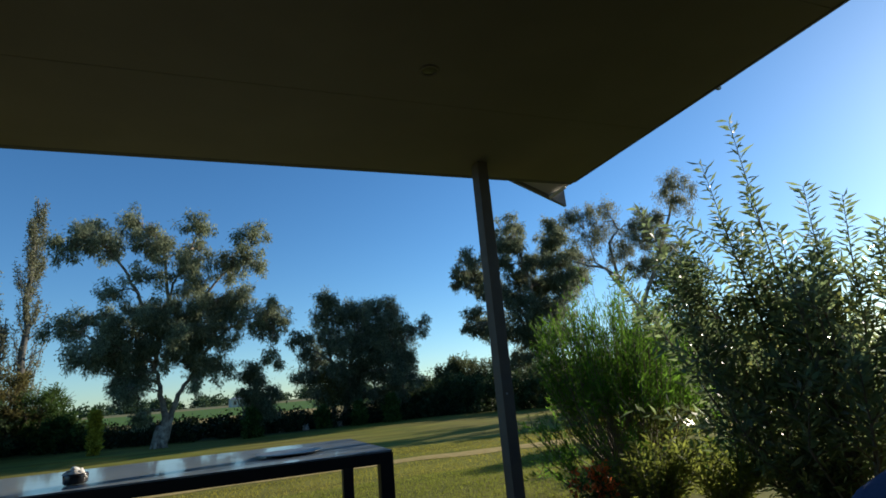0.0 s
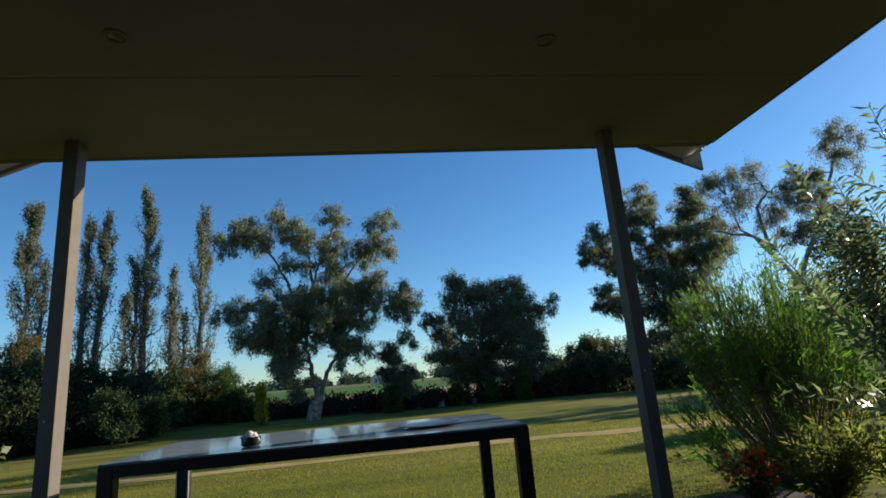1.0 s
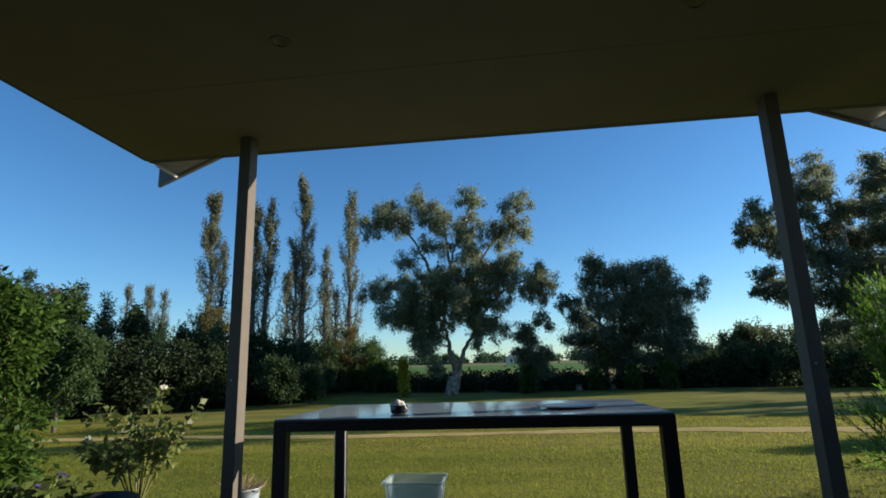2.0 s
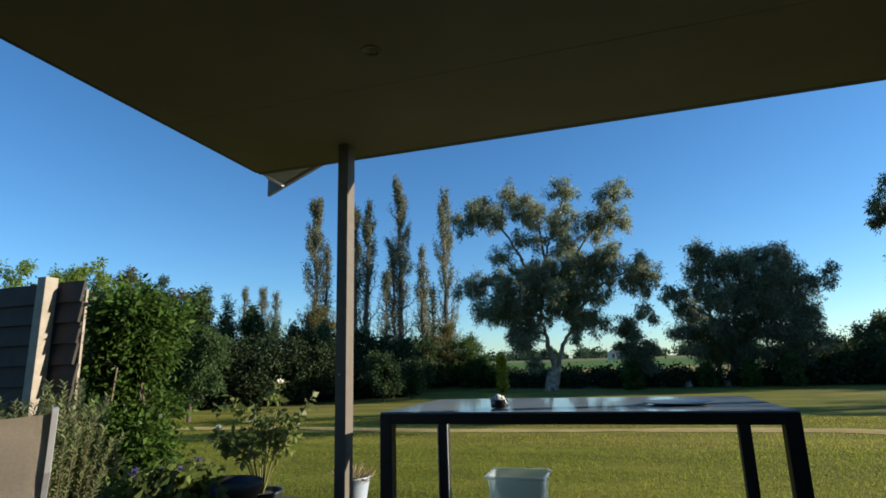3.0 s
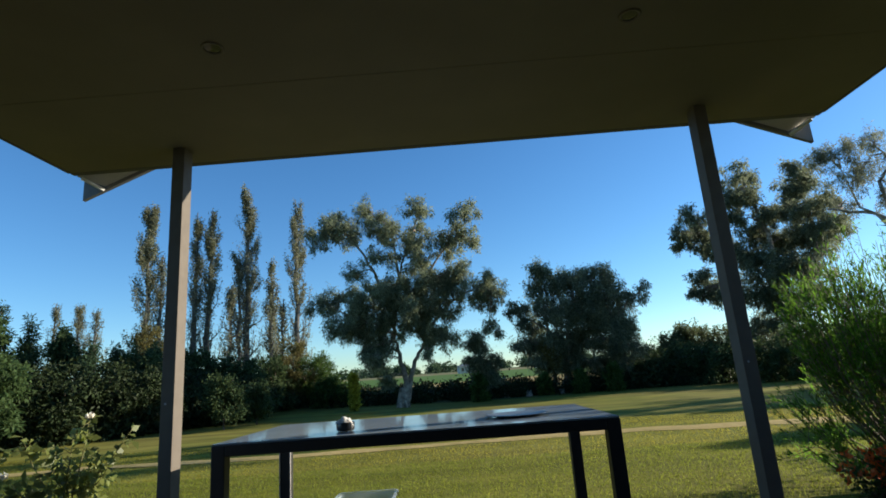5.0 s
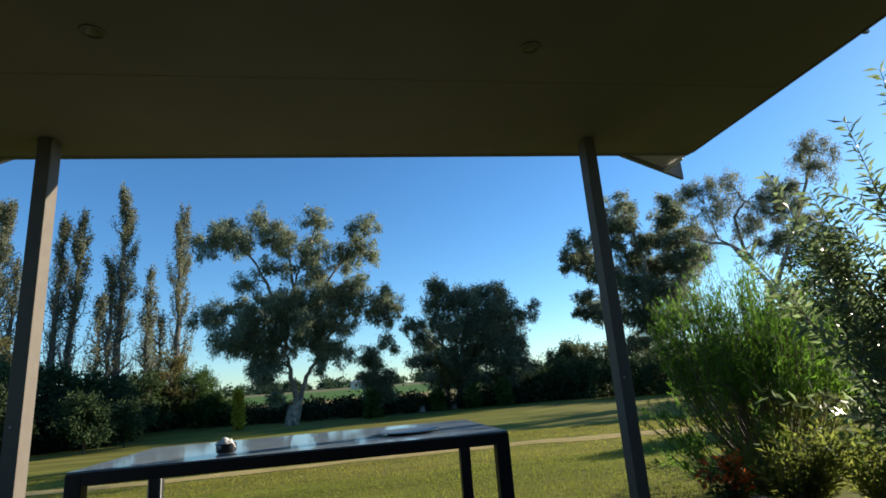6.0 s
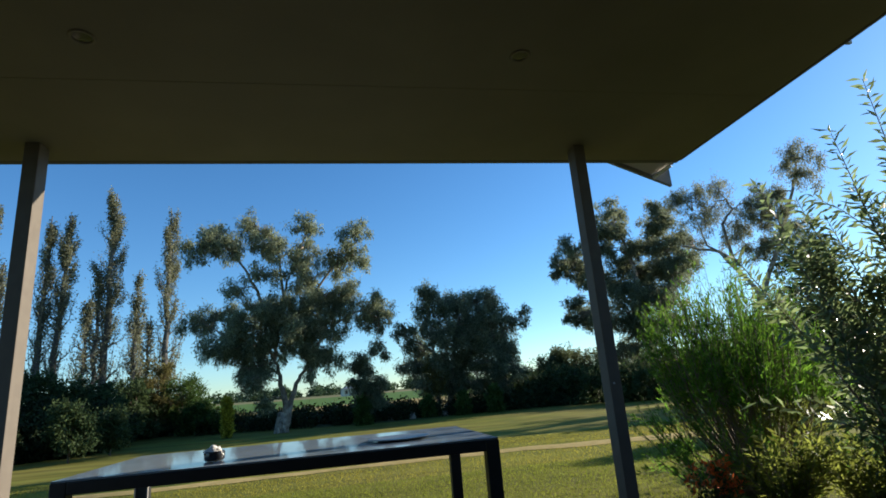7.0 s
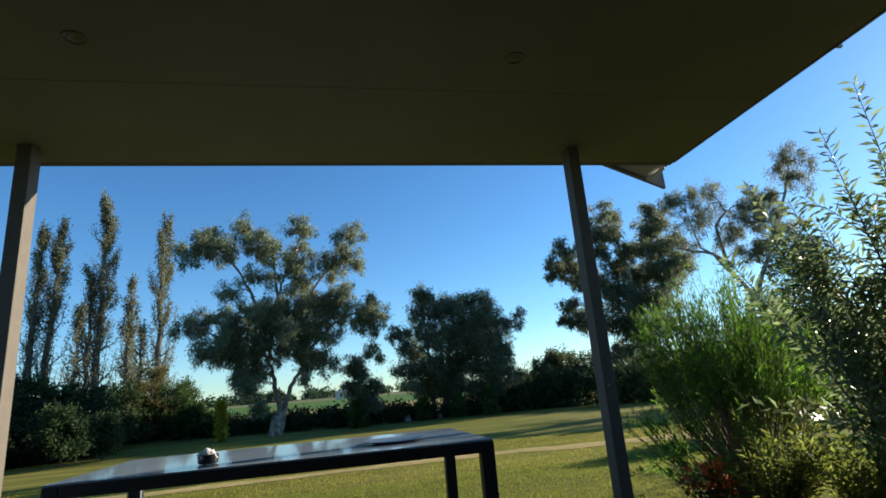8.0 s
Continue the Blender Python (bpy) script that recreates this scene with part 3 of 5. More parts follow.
def build_gum(name, label, az, d, lobes, limbs, leaves, mat, seed, depth, ground, leaf=(0.125, 0.032), sparse=0, size=1.0, reach=1.3):
    """A gum tree: bare bent limbs out of a forked trunk, a twig to each clump, hanging narrow leaves."""
    rng = np.random.default_rng(seed)
    x, y = spot(az, d)
    ob = thing(name, pose(x, y, ground, 0, 0, az), label, "tree")
    lobes = [(size * px, size * pz, size * r) for px, pz, r in lobes]
    limbs = [(size * r, [(size * px, size * pz) for px, pz in line]) for r, line in limbs]
    wood, joints = Shape(), []
    for r, line in limbs:
        swing = rng.uniform(-0.5, 0.5) * depth
        pts = [Vector((px, swing * k / len(line) if line[0][1] > 0.5 else 0.1 * r, pz)) for k, (px, pz) in enumerate(line)]
        path, radii = [], []
        for k in range(len(pts) - 1):
            for q in range(4):
                u = q / 4
                path.append(pts[k].lerp(pts[k + 1], u) + Vector(rng.normal(size=3)) * r * 0.35 * math.sin(math.pi * u))
                radii.append(r * (1 - 0.72 * (k + u) / (len(pts) - 1)))
        path.append(pts[-1])
        radii.append(r * 0.25)
        wood.tube(path, radii, 8)
        joints += path[3:]
    r0 = limbs[0][0]
    for k in range(6):
        a = k * 1.05 + rng.uniform(0, 0.4)
        limb(wood, (limbs[0][1][0][0] + r0 * 1.7 * math.cos(a), r0 * 1.7 * math.sin(a), limbs[0][1][0][1] - 0.1), (*limbs[0][1][0][:1], 0, limbs[0][1][0][1] + 0.75), r0 * 0.3, r0 * 0.75, rng, 0.05, 3, 6)
    lob = []
    for lx, lz, r in lobes:
        c = Vector((lx, rng.uniform(-depth, depth), lz))
        lob.append((*c, r))
        near = min(joints, key=lambda p: (p - c).length + (1.5 if p.z > lz + 0.2 else 0))
        way = limb(wood, near, c, min(0.045, r * 0.09), 0.012, rng, 0.16, 6, 5)
        if sparse < 1:
            lob += [(*(way[4] - Vector((0, 0, 0.1))), r * 0.6), (*(way[2] - Vector((0, 0, 0.1))), r * 0.35)]
        for k in range(5):
            tip = c + Vector(unit(rng.normal(size=(1, 3)))[0]) * r * 0.85
            limb(wood, way[4], tip, 0.016, 0.006, rng, 0.2, 3, 4)
    wood.mesh("trunk", M_BARK, ob, "pale peeling bark")
    pts, out = tufts(lob, leaves, rng, reach=reach)
    leaf_part("crown", pts, out * 0.45 + rng.normal(size=pts.shape) * 0.6 + np.array([0, 0, -0.8]), leaf[0], leaf[1], mat, ob, rng)
    return ob


GUM_A_UPPER = [(-2.18, 7.51, 0.67), (-2.76, 7.16, 0.54), (-3.11, 6.74, 0.36), (-1.35, 8.01, 0.45), (-1.84, 6.87, 0.36), (-2.41, 7.88, 0.27), (-0.66, 7.62, 0.54),
    (-0.45, 6.89, 0.49), (-0.97, 7.15, 0.27), (0.81, 7.65, 0.49), (1.02, 7.08, 0.45), (0.47, 6.81, 0.31), (2.58, 7.34, 0.49), (2.09, 6.81, 0.45),
    (2.77, 6.54, 0.45), (1.95, 6.33, 0.4), (2.97, 6.18, 0.22), (-0.64, 5.83, 0.4), (0.45, 6.1, 0.58), (1.01, 5.78, 0.45), (-1.52, 5.16, 0.4), (-1.07, 4.69, 0.54),
    (-2.09, 4.72, 0.27), (-3.0, 4.29, 0.51), (-3.45, 4.15, 0.27)]
GUM_A_LOWER = [(-1.65, 4.13, 0.45), (-1.88, 3.47, 0.49), (-2.33, 3.15, 0.36), (-1.33, 3.11, 0.58), (-0.18, 4.32, 0.58), (0.74, 4.63, 0.67), (1.65, 4.94, 0.49),
    (2.34, 5.15, 0.36), (-0.54, 3.54, 0.67), (0.47, 3.5, 0.71), (1.37, 3.7, 0.63), (2.08, 4.36, 0.4), (3.33, 4.66, 0.33), (3.64, 4.26, 0.36), (3.07, 4.05, 0.27),
    (3.79, 3.8, 0.18), (3.44, 2.97, 0.22), (3.86, 2.69, 0.13), (-0.79, 2.44, 0.4), (-1.02, 1.83, 0.33), (-1.39, 2.24, 0.22), (1.54, 2.63, 0.4), (1.11, 2.82, 0.4),
    (-0.67, 1.14, 0.2), (0.96, 2.06, 0.18)]
GUM_A_LIMBS = [(0.156, [(-0.09, 0.0), (0.06, 0.86), (-0.04, 1.55), (-0.2, 2.2), (-0.31, 3.08)]), (0.123, [(-0.03, 0.0), (0.22, 1.0), (0.42, 1.75), (0.83, 2.43),
    (1.12, 3.04)]), (0.089, [(-0.31, 3.08), (-0.06, 4.43), (-0.09, 5.81), (-0.22, 6.88), (-0.59, 7.55)]), (0.078, [(1.12, 3.04), (0.99, 4.28), (1.21, 5.26),
    (1.82, 6.1), (2.55, 6.79)]), (0.078, [(-0.27, 2.86), (-0.59, 4.21), (-0.95, 5.26), (-1.39, 6.09), (-1.91, 6.82), (-2.46, 7.27)]), (0.056, [(-0.23, 2.75),
    (-1.28, 3.45), (-2.22, 3.77), (-3.0, 4.25)]), (0.056, [(1.0, 2.93), (1.94, 3.91), (2.63, 4.29), (3.32, 4.5), (3.64, 4.19), (3.46, 3.3), (3.81, 2.78)]),
    (0.056, [(-0.06, 4.43), (0.11, 5.57), (0.46, 6.38), (0.84, 7.4)])]
GUM_B_UPPER = [(-0.64, 5.33, 0.47), (-1.06, 4.84, 0.39), (-0.45, 4.66, 0.63), (0.2, 5.13, 0.53), (0.81, 5.21, 0.53), (1.53, 5.22, 0.47), (2.12, 5.3, 0.39),
    (2.17, 4.72, 0.53), (0.98, 4.43, 0.79), (1.75, 4.0, 0.79), (2.57, 4.19, 0.53), (3.13, 4.15, 0.32), (3.71, 4.3, 0.24), (3.55, 3.88, 0.21), (2.72, 3.44, 0.63),
    (2.41, 2.74, 0.79), (2.94, 2.52, 0.47), (1.53, 3.03, 0.87), (0.64, 3.45, 0.87), (-0.3, 3.63, 0.68)]
GUM_B_LOWER = [(-1.01, 3.93, 0.47), (-1.76, 3.85, 0.34), (-2.16, 3.62, 0.21), (-1.69, 3.21, 0.34), (-1.34, 2.94, 0.53), (-2.01, 2.34, 0.34), (-1.41, 2.06, 0.53),
    (-1.1, 1.43, 0.47), (-0.41, 2.39, 0.68), (0.02, 1.88, 0.68), (0.53, 2.35, 0.79), (1.43, 2.06, 0.79), (2.3, 1.79, 0.63), (2.85, 1.77, 0.39), (0.19, 1.2, 0.53),
    (-0.64, 1.22, 0.37), (1.12, 1.24, 0.53), (1.78, 1.1, 0.42), (2.45, 1.12, 0.32)]
GUM_B_LIMBS = [(0.158, [(-0.14, -0.32), (0.05, 1.03), (0.37, 3.09), (0.8, 4.57)]), (0.105, [(2.73, -0.24), (2.6, 1.31), (2.34, 2.74), (2.03, 4.48)]),
    (0.092, [(-0.52, -0.15), (-0.48, 1.17), (-0.59, 3.15), (-0.67, 4.94)]), (0.079, [(0.2, 2.12), (-0.84, 3.03), (-1.78, 3.6)]), (0.079, [(2.38, 2.5), (2.97, 3.67),
    (3.65, 4.16)])]
GUM_S_LOBES = [(-0.03, 2.59, 0.35), (-0.39, 2.37, 0.23), (0.16, 2.13, 0.32), (-0.21, 1.59, 0.35), (0.23, 1.46, 0.51),
    (0.54, 1.13, 0.42), (-0.03, 0.81, 0.42), (0.69, 1.67, 0.28)]
GUM_S_LIMBS = [(0.07, [(-0.09, -0.05), (-0.06, 0.82), (0.09, 1.69), (-0.05, 2.36)]), (0.046, [(-0.06, 0.71), (-0.52, 1.27), (-0.65, 1.71)])]
GUM_C_UPPER = [(-0.65, 9.3, 0.67), (-0.0, 9.65, 0.37), (-1.17, 8.76, 0.49), (-0.17, 8.58, 0.49), (-2.79, 7.92, 0.58), (-3.35, 7.22, 0.49), (-2.63, 6.95, 0.61),
    (-1.82, 8.39, 0.37), (-3.71, 6.81, 0.24), (1.77, 9.16, 0.55), (2.1, 8.63, 0.55), (1.37, 8.46, 0.49), (2.34, 7.68, 0.67), (1.49, 7.52, 0.7), (0.4, 7.7, 0.61),
    (2.7, 6.72, 0.67), (1.82, 6.27, 0.92)]
GUM_C_LOWER = [(0.75, 6.43, 0.86), (-0.3, 6.9, 0.67), (-1.05, 7.64, 0.55), (-1.85, 6.22, 0.73), (-0.76, 5.76, 0.79), (0.24, 5.03, 0.92), (1.31, 4.88, 0.92),
    (-2.89, 5.15, 0.49), (-3.28, 4.45, 0.37), (-2.39, 4.49, 0.61), (-1.59, 4.09, 0.61), (-0.49, 3.96, 0.79), (0.49, 3.27, 0.79), (1.63, 3.7, 0.73),
    (-0.44, 2.53, 0.67), (0.52, 1.88, 0.67), (-1.21, 2.04, 0.49)]
GUM_C_LIMBS = [(0.214, [(0.52, -0.41), (0.52, 1.88), (0.37, 4.14), (0.26, 6.81), (-0.38, 9.09)]), (0.122, [(0.66, 2.69), (1.98, 5.66), (1.96, 8.66)]),
    (0.122, [(0.4, 3.99), (-1.28, 6.14), (-2.84, 7.61)])]
GUM_D_LOBES = [(-0.37, 13.13, 0.56), (0.17, 12.35, 0.48), (-1.54, 11.7, 0.8), (-2.24, 11.75, 0.48), (-0.63, 11.36, 0.6), (0.57, 11.3, 0.32), (4.48, 13.42, 0.52),
    (4.81, 12.56, 0.6), (3.89, 12.82, 0.4), (4.88, 11.79, 0.56), (2.63, 11.25, 0.68), (1.91, 10.86, 0.6), (3.32, 11.26, 0.56), (1.05, 9.73, 0.68),
    (2.09, 9.87, 0.76), (3.29, 9.96, 0.76), (-0.87, 10.09, 0.52), (-0.04, 9.21, 0.4), (-1.67, 9.48, 0.52), (1.07, 8.23, 0.68), (2.34, 8.34, 0.76), (4.0, 9.07, 0.72)]
GUM_D_LIMBS = [(0.2, [(0.33, -0.68), (0.85, 2.59), (1.11, 5.33), (-0.5, 8.17), (-2.64, 8.98)]), (0.12, [(0.17, 6.93), (-0.02, 9.97), (0.75, 10.87), (0.19, 12.46)]),
    (0.16, [(1.09, 4.63), (2.86, 8.23), (4.16, 11.23), (4.71, 12.97)]), (0.1, [(0.55, 7.23), (-1.14, 8.68), (-1.55, 11.11)])]

build_gum("gum_tree", "tall spreading gum tree with pale forked trunk on the lawn edge", 5.99, 21.2, GUM_A_UPPER + GUM_A_LOWER * 2, GUM_A_LIMBS, 115000, M_GUM, 11, 1.1, -0.13, (0.13, 0.034), 1, 1.0, 1.6)
build_gum("gum_tree", "rounded dark gum tree with dense drooping foliage", -10.55, 25.0, GUM_B_UPPER * 2 + GUM_B_LOWER * 2, GUM_B_LIMBS, 84000, M_GUMD, 12, 1.5, -0.13, (0.14, 0.04), 1)
build_gum("gum_tree", "tall dark gum tree standing behind the feathery bush", -30.23, 29, GUM_C_UPPER * 2 + GUM_C_LOWER * 2, GUM_C_LIMBS, 95000, M_GUMD, 13, 1.5, -0.3, (0.17, 0.048), 1)
build_gum("gum_tree", "thin pale gum tree with sparse open crown", -39.48, 20.5, GUM_D_LOBES, GUM_D_LIMBS, 32000, M_GUML, 14, 1.0, 0.4, (0.10, 0.022), 1, 0.54, 1.9)
build_gum("gum_sapling", "low bushy dark gum beside the big gum tree", -1.79, 22.0, GUM_S_LOBES, GUM_S_LIMBS, 14000, M_GUMD, 15, 0.5, -0.13)


def build_poplar(az, d, h, w, seed, leaves, bare, mat):
    """A narrow upright poplar: steep thin branches close to the stem, thin in leaf below."""
    rng = np.random.default_rng(seed)
    x, y = spot(az, d)
    ob = thing("poplar_tree", pose(x, y, lawn_height(x, y) - 0.1), "tall narrow poplar with thinning grey-green leaves", "tree", "row of poplars")
    wood = Shape()
    limb(wood, (0, 0, 0), (rng.uniform(-.15, .15), 0, h), 0.017 * h, 0.03, rng, 0.012, 10, 7)
    P, D = [], []
    for k in range(70):
        q = rng.uniform(0.05, 0.93)
        z = h * q
        a = rng.uniform(0, 2 * math.pi)
        ln = h * rng.uniform(0.09, 0.2) * (1.05 - 0.6 * q)
        spread = w * (0.5 + 0.6 * math.sin(math.pi * min(1, q + 0.12))) * rng.uniform(0.4, 1.15) * (1 - 0.45 * max(0, q - 0.7) / 0.3)
        b = Vector((spread * math.cos(a), spread * math.sin(a), min(z + ln, h * 0.995)))
        m = Vector((0.75 * b.x, 0.75 * b.y, z + 0.4 * (b.z - z)))
        wood.tube([(0, 0, z), m, b], [0.05, 0.03, 0.01], 4)
        n = int(leaves / 70 * (0.5 + 0.9 * q) * rng.uniform(0.1, 1.9) * (bare if q < 0.4 else 1.0))
        u = rng.uniform(0.15, 1.05, n)
        way = np.where(u[:, None] < 0.5, np.array(m) * u[:, None] * 2 + np.array((0, 0, z)) * (1 - 2 * u[:, None]), np.array(b) * (2 * u[:, None] - 1) + np.array(m) * (2 - 2 * u[:, None]))
        P.append(way + rng.normal(size=(n, 3)) * np.array([0.12, 0.12, 0.18]))
        D.append(rng.normal(size=(n, 3)) + np.array([0, 0, 0.3]))
    wood.mesh("trunk", M_PBARK, ob)
    leaf_part("crown", np.concatenate(P), np.concatenate(D), 0.135, 0.09, mat, ob, rng)


for az, d, h, w, n, bare in ((30.6, 42, 14.4, 0.95, 11500, 0.8), (29.4, 42, 11.0, 0.5, 2600, 0.6), (26.4, 42, 14.2, 0.5, 5000, 0.5), (25.1, 42, 14.4, 0.75, 8500, 0.45), (23.1, 41, 8.6, 0.7, 2600, 0.5),
                             (21.7, 42, 16.2, 0.95, 11500, 0.5), (22.4, 42, 11.0, 0.6, 3200, 0.5), (19.3, 41, 10.5, 0.5, 5500, 0.9), (18.3, 42, 7.8, 0.6, 2200, 0.5), (16.7, 42, 15.3, 0.85, 9500, 0.5),
                             (37.4, 62, 10.2, 0.7, 3600, 1.0), (35.7, 62, 10.1, 0.8, 3600, 1.0), (34.5, 62, 9.5, 0.8, 3400, 1.0)):
    build_poplar(az, d, h * 1.035, w * 1.15, int(az * 10), int(n * 1.15), bare, M_POPLAR)


def build_bush(name, label, place, h, w, leaves, mat, seed, leaf=(0.12, 0.06), shape="round", trunk=0.0, category="bush", group=""):
    """A leafy mass on several stems; shape: round, cone, column or wispy."""
    rng = np.random.default_rng(seed)
    x, y = place
    ob = thing(name, pose(x, y, lawn_height(x, y) - 0.03, 0, 0, rng.uniform(0, 360)), label, category, group)
    lob = []
    for k in range(46):
        q = (k + rng.uniform(0, 1)) / 46
        if shape == "cone":
            r = w * (1 - q) ** 0.75
        elif shape == "column":
            r = w * 0.8 * (1 - q ** 3) ** 0.5
        else:
            r = w * 0.85 * math.sin(math.pi * (0.22 + 0.68 * q)) ** 0.6
        a = rng.uniform(0, 2 * math.pi)
        s = r * rng.uniform(0.25, 1.0)
        lob.append((s * math.cos(a), s * math.sin(a), trunk + (h - trunk) * (0.04 + 0.9 * q), max(0.1, 0.34 * min(w, 1.8) * rng.uniform(0.6, 1.15) * (1 - 0.75 * q if shape == "cone" else 1))))
    wood = Shape()
    limb(wood, (0, 0, -0.05), (0, 0, h * 0.85), max(0.03, 0.016 * h), 0.01, rng, 0.04, 5, 6)
    for lx, ly, lz, r in lob[::2]:
        limb(wood, (0, 0, max(trunk * 0.9, lz - 0.3 * (h - trunk))), (lx, ly, lz), 0.02, 0.006, rng, 0.1, 3, 4)
        if shape == "wispy":
            limb(wood, (lx, ly, lz), (lx * 1.5, ly * 1.5, lz + 0.3 * w), 0.012, 0.004, rng, 0.1, 3, 4)
    wood.mesh("trunk", M_DBARK, ob)
    pts, out = tufts(lob, leaves, rng, 5, 10, 0.05, 1.15) if shape != "column" else in_lobes(lob, leaves, rng, 0.12, 14, 0)
    lean = {"wispy": 0.7, "cone": -0.2, "column": 0.9}.get(shape, -0.15)
    leaf_part("crown", pts, out * 0.9 + rng.normal(size=pts.shape) * 0.7 + np.array([0, 0, lean]), leaf[0], leaf[1], mat, ob, rng)
    return ob


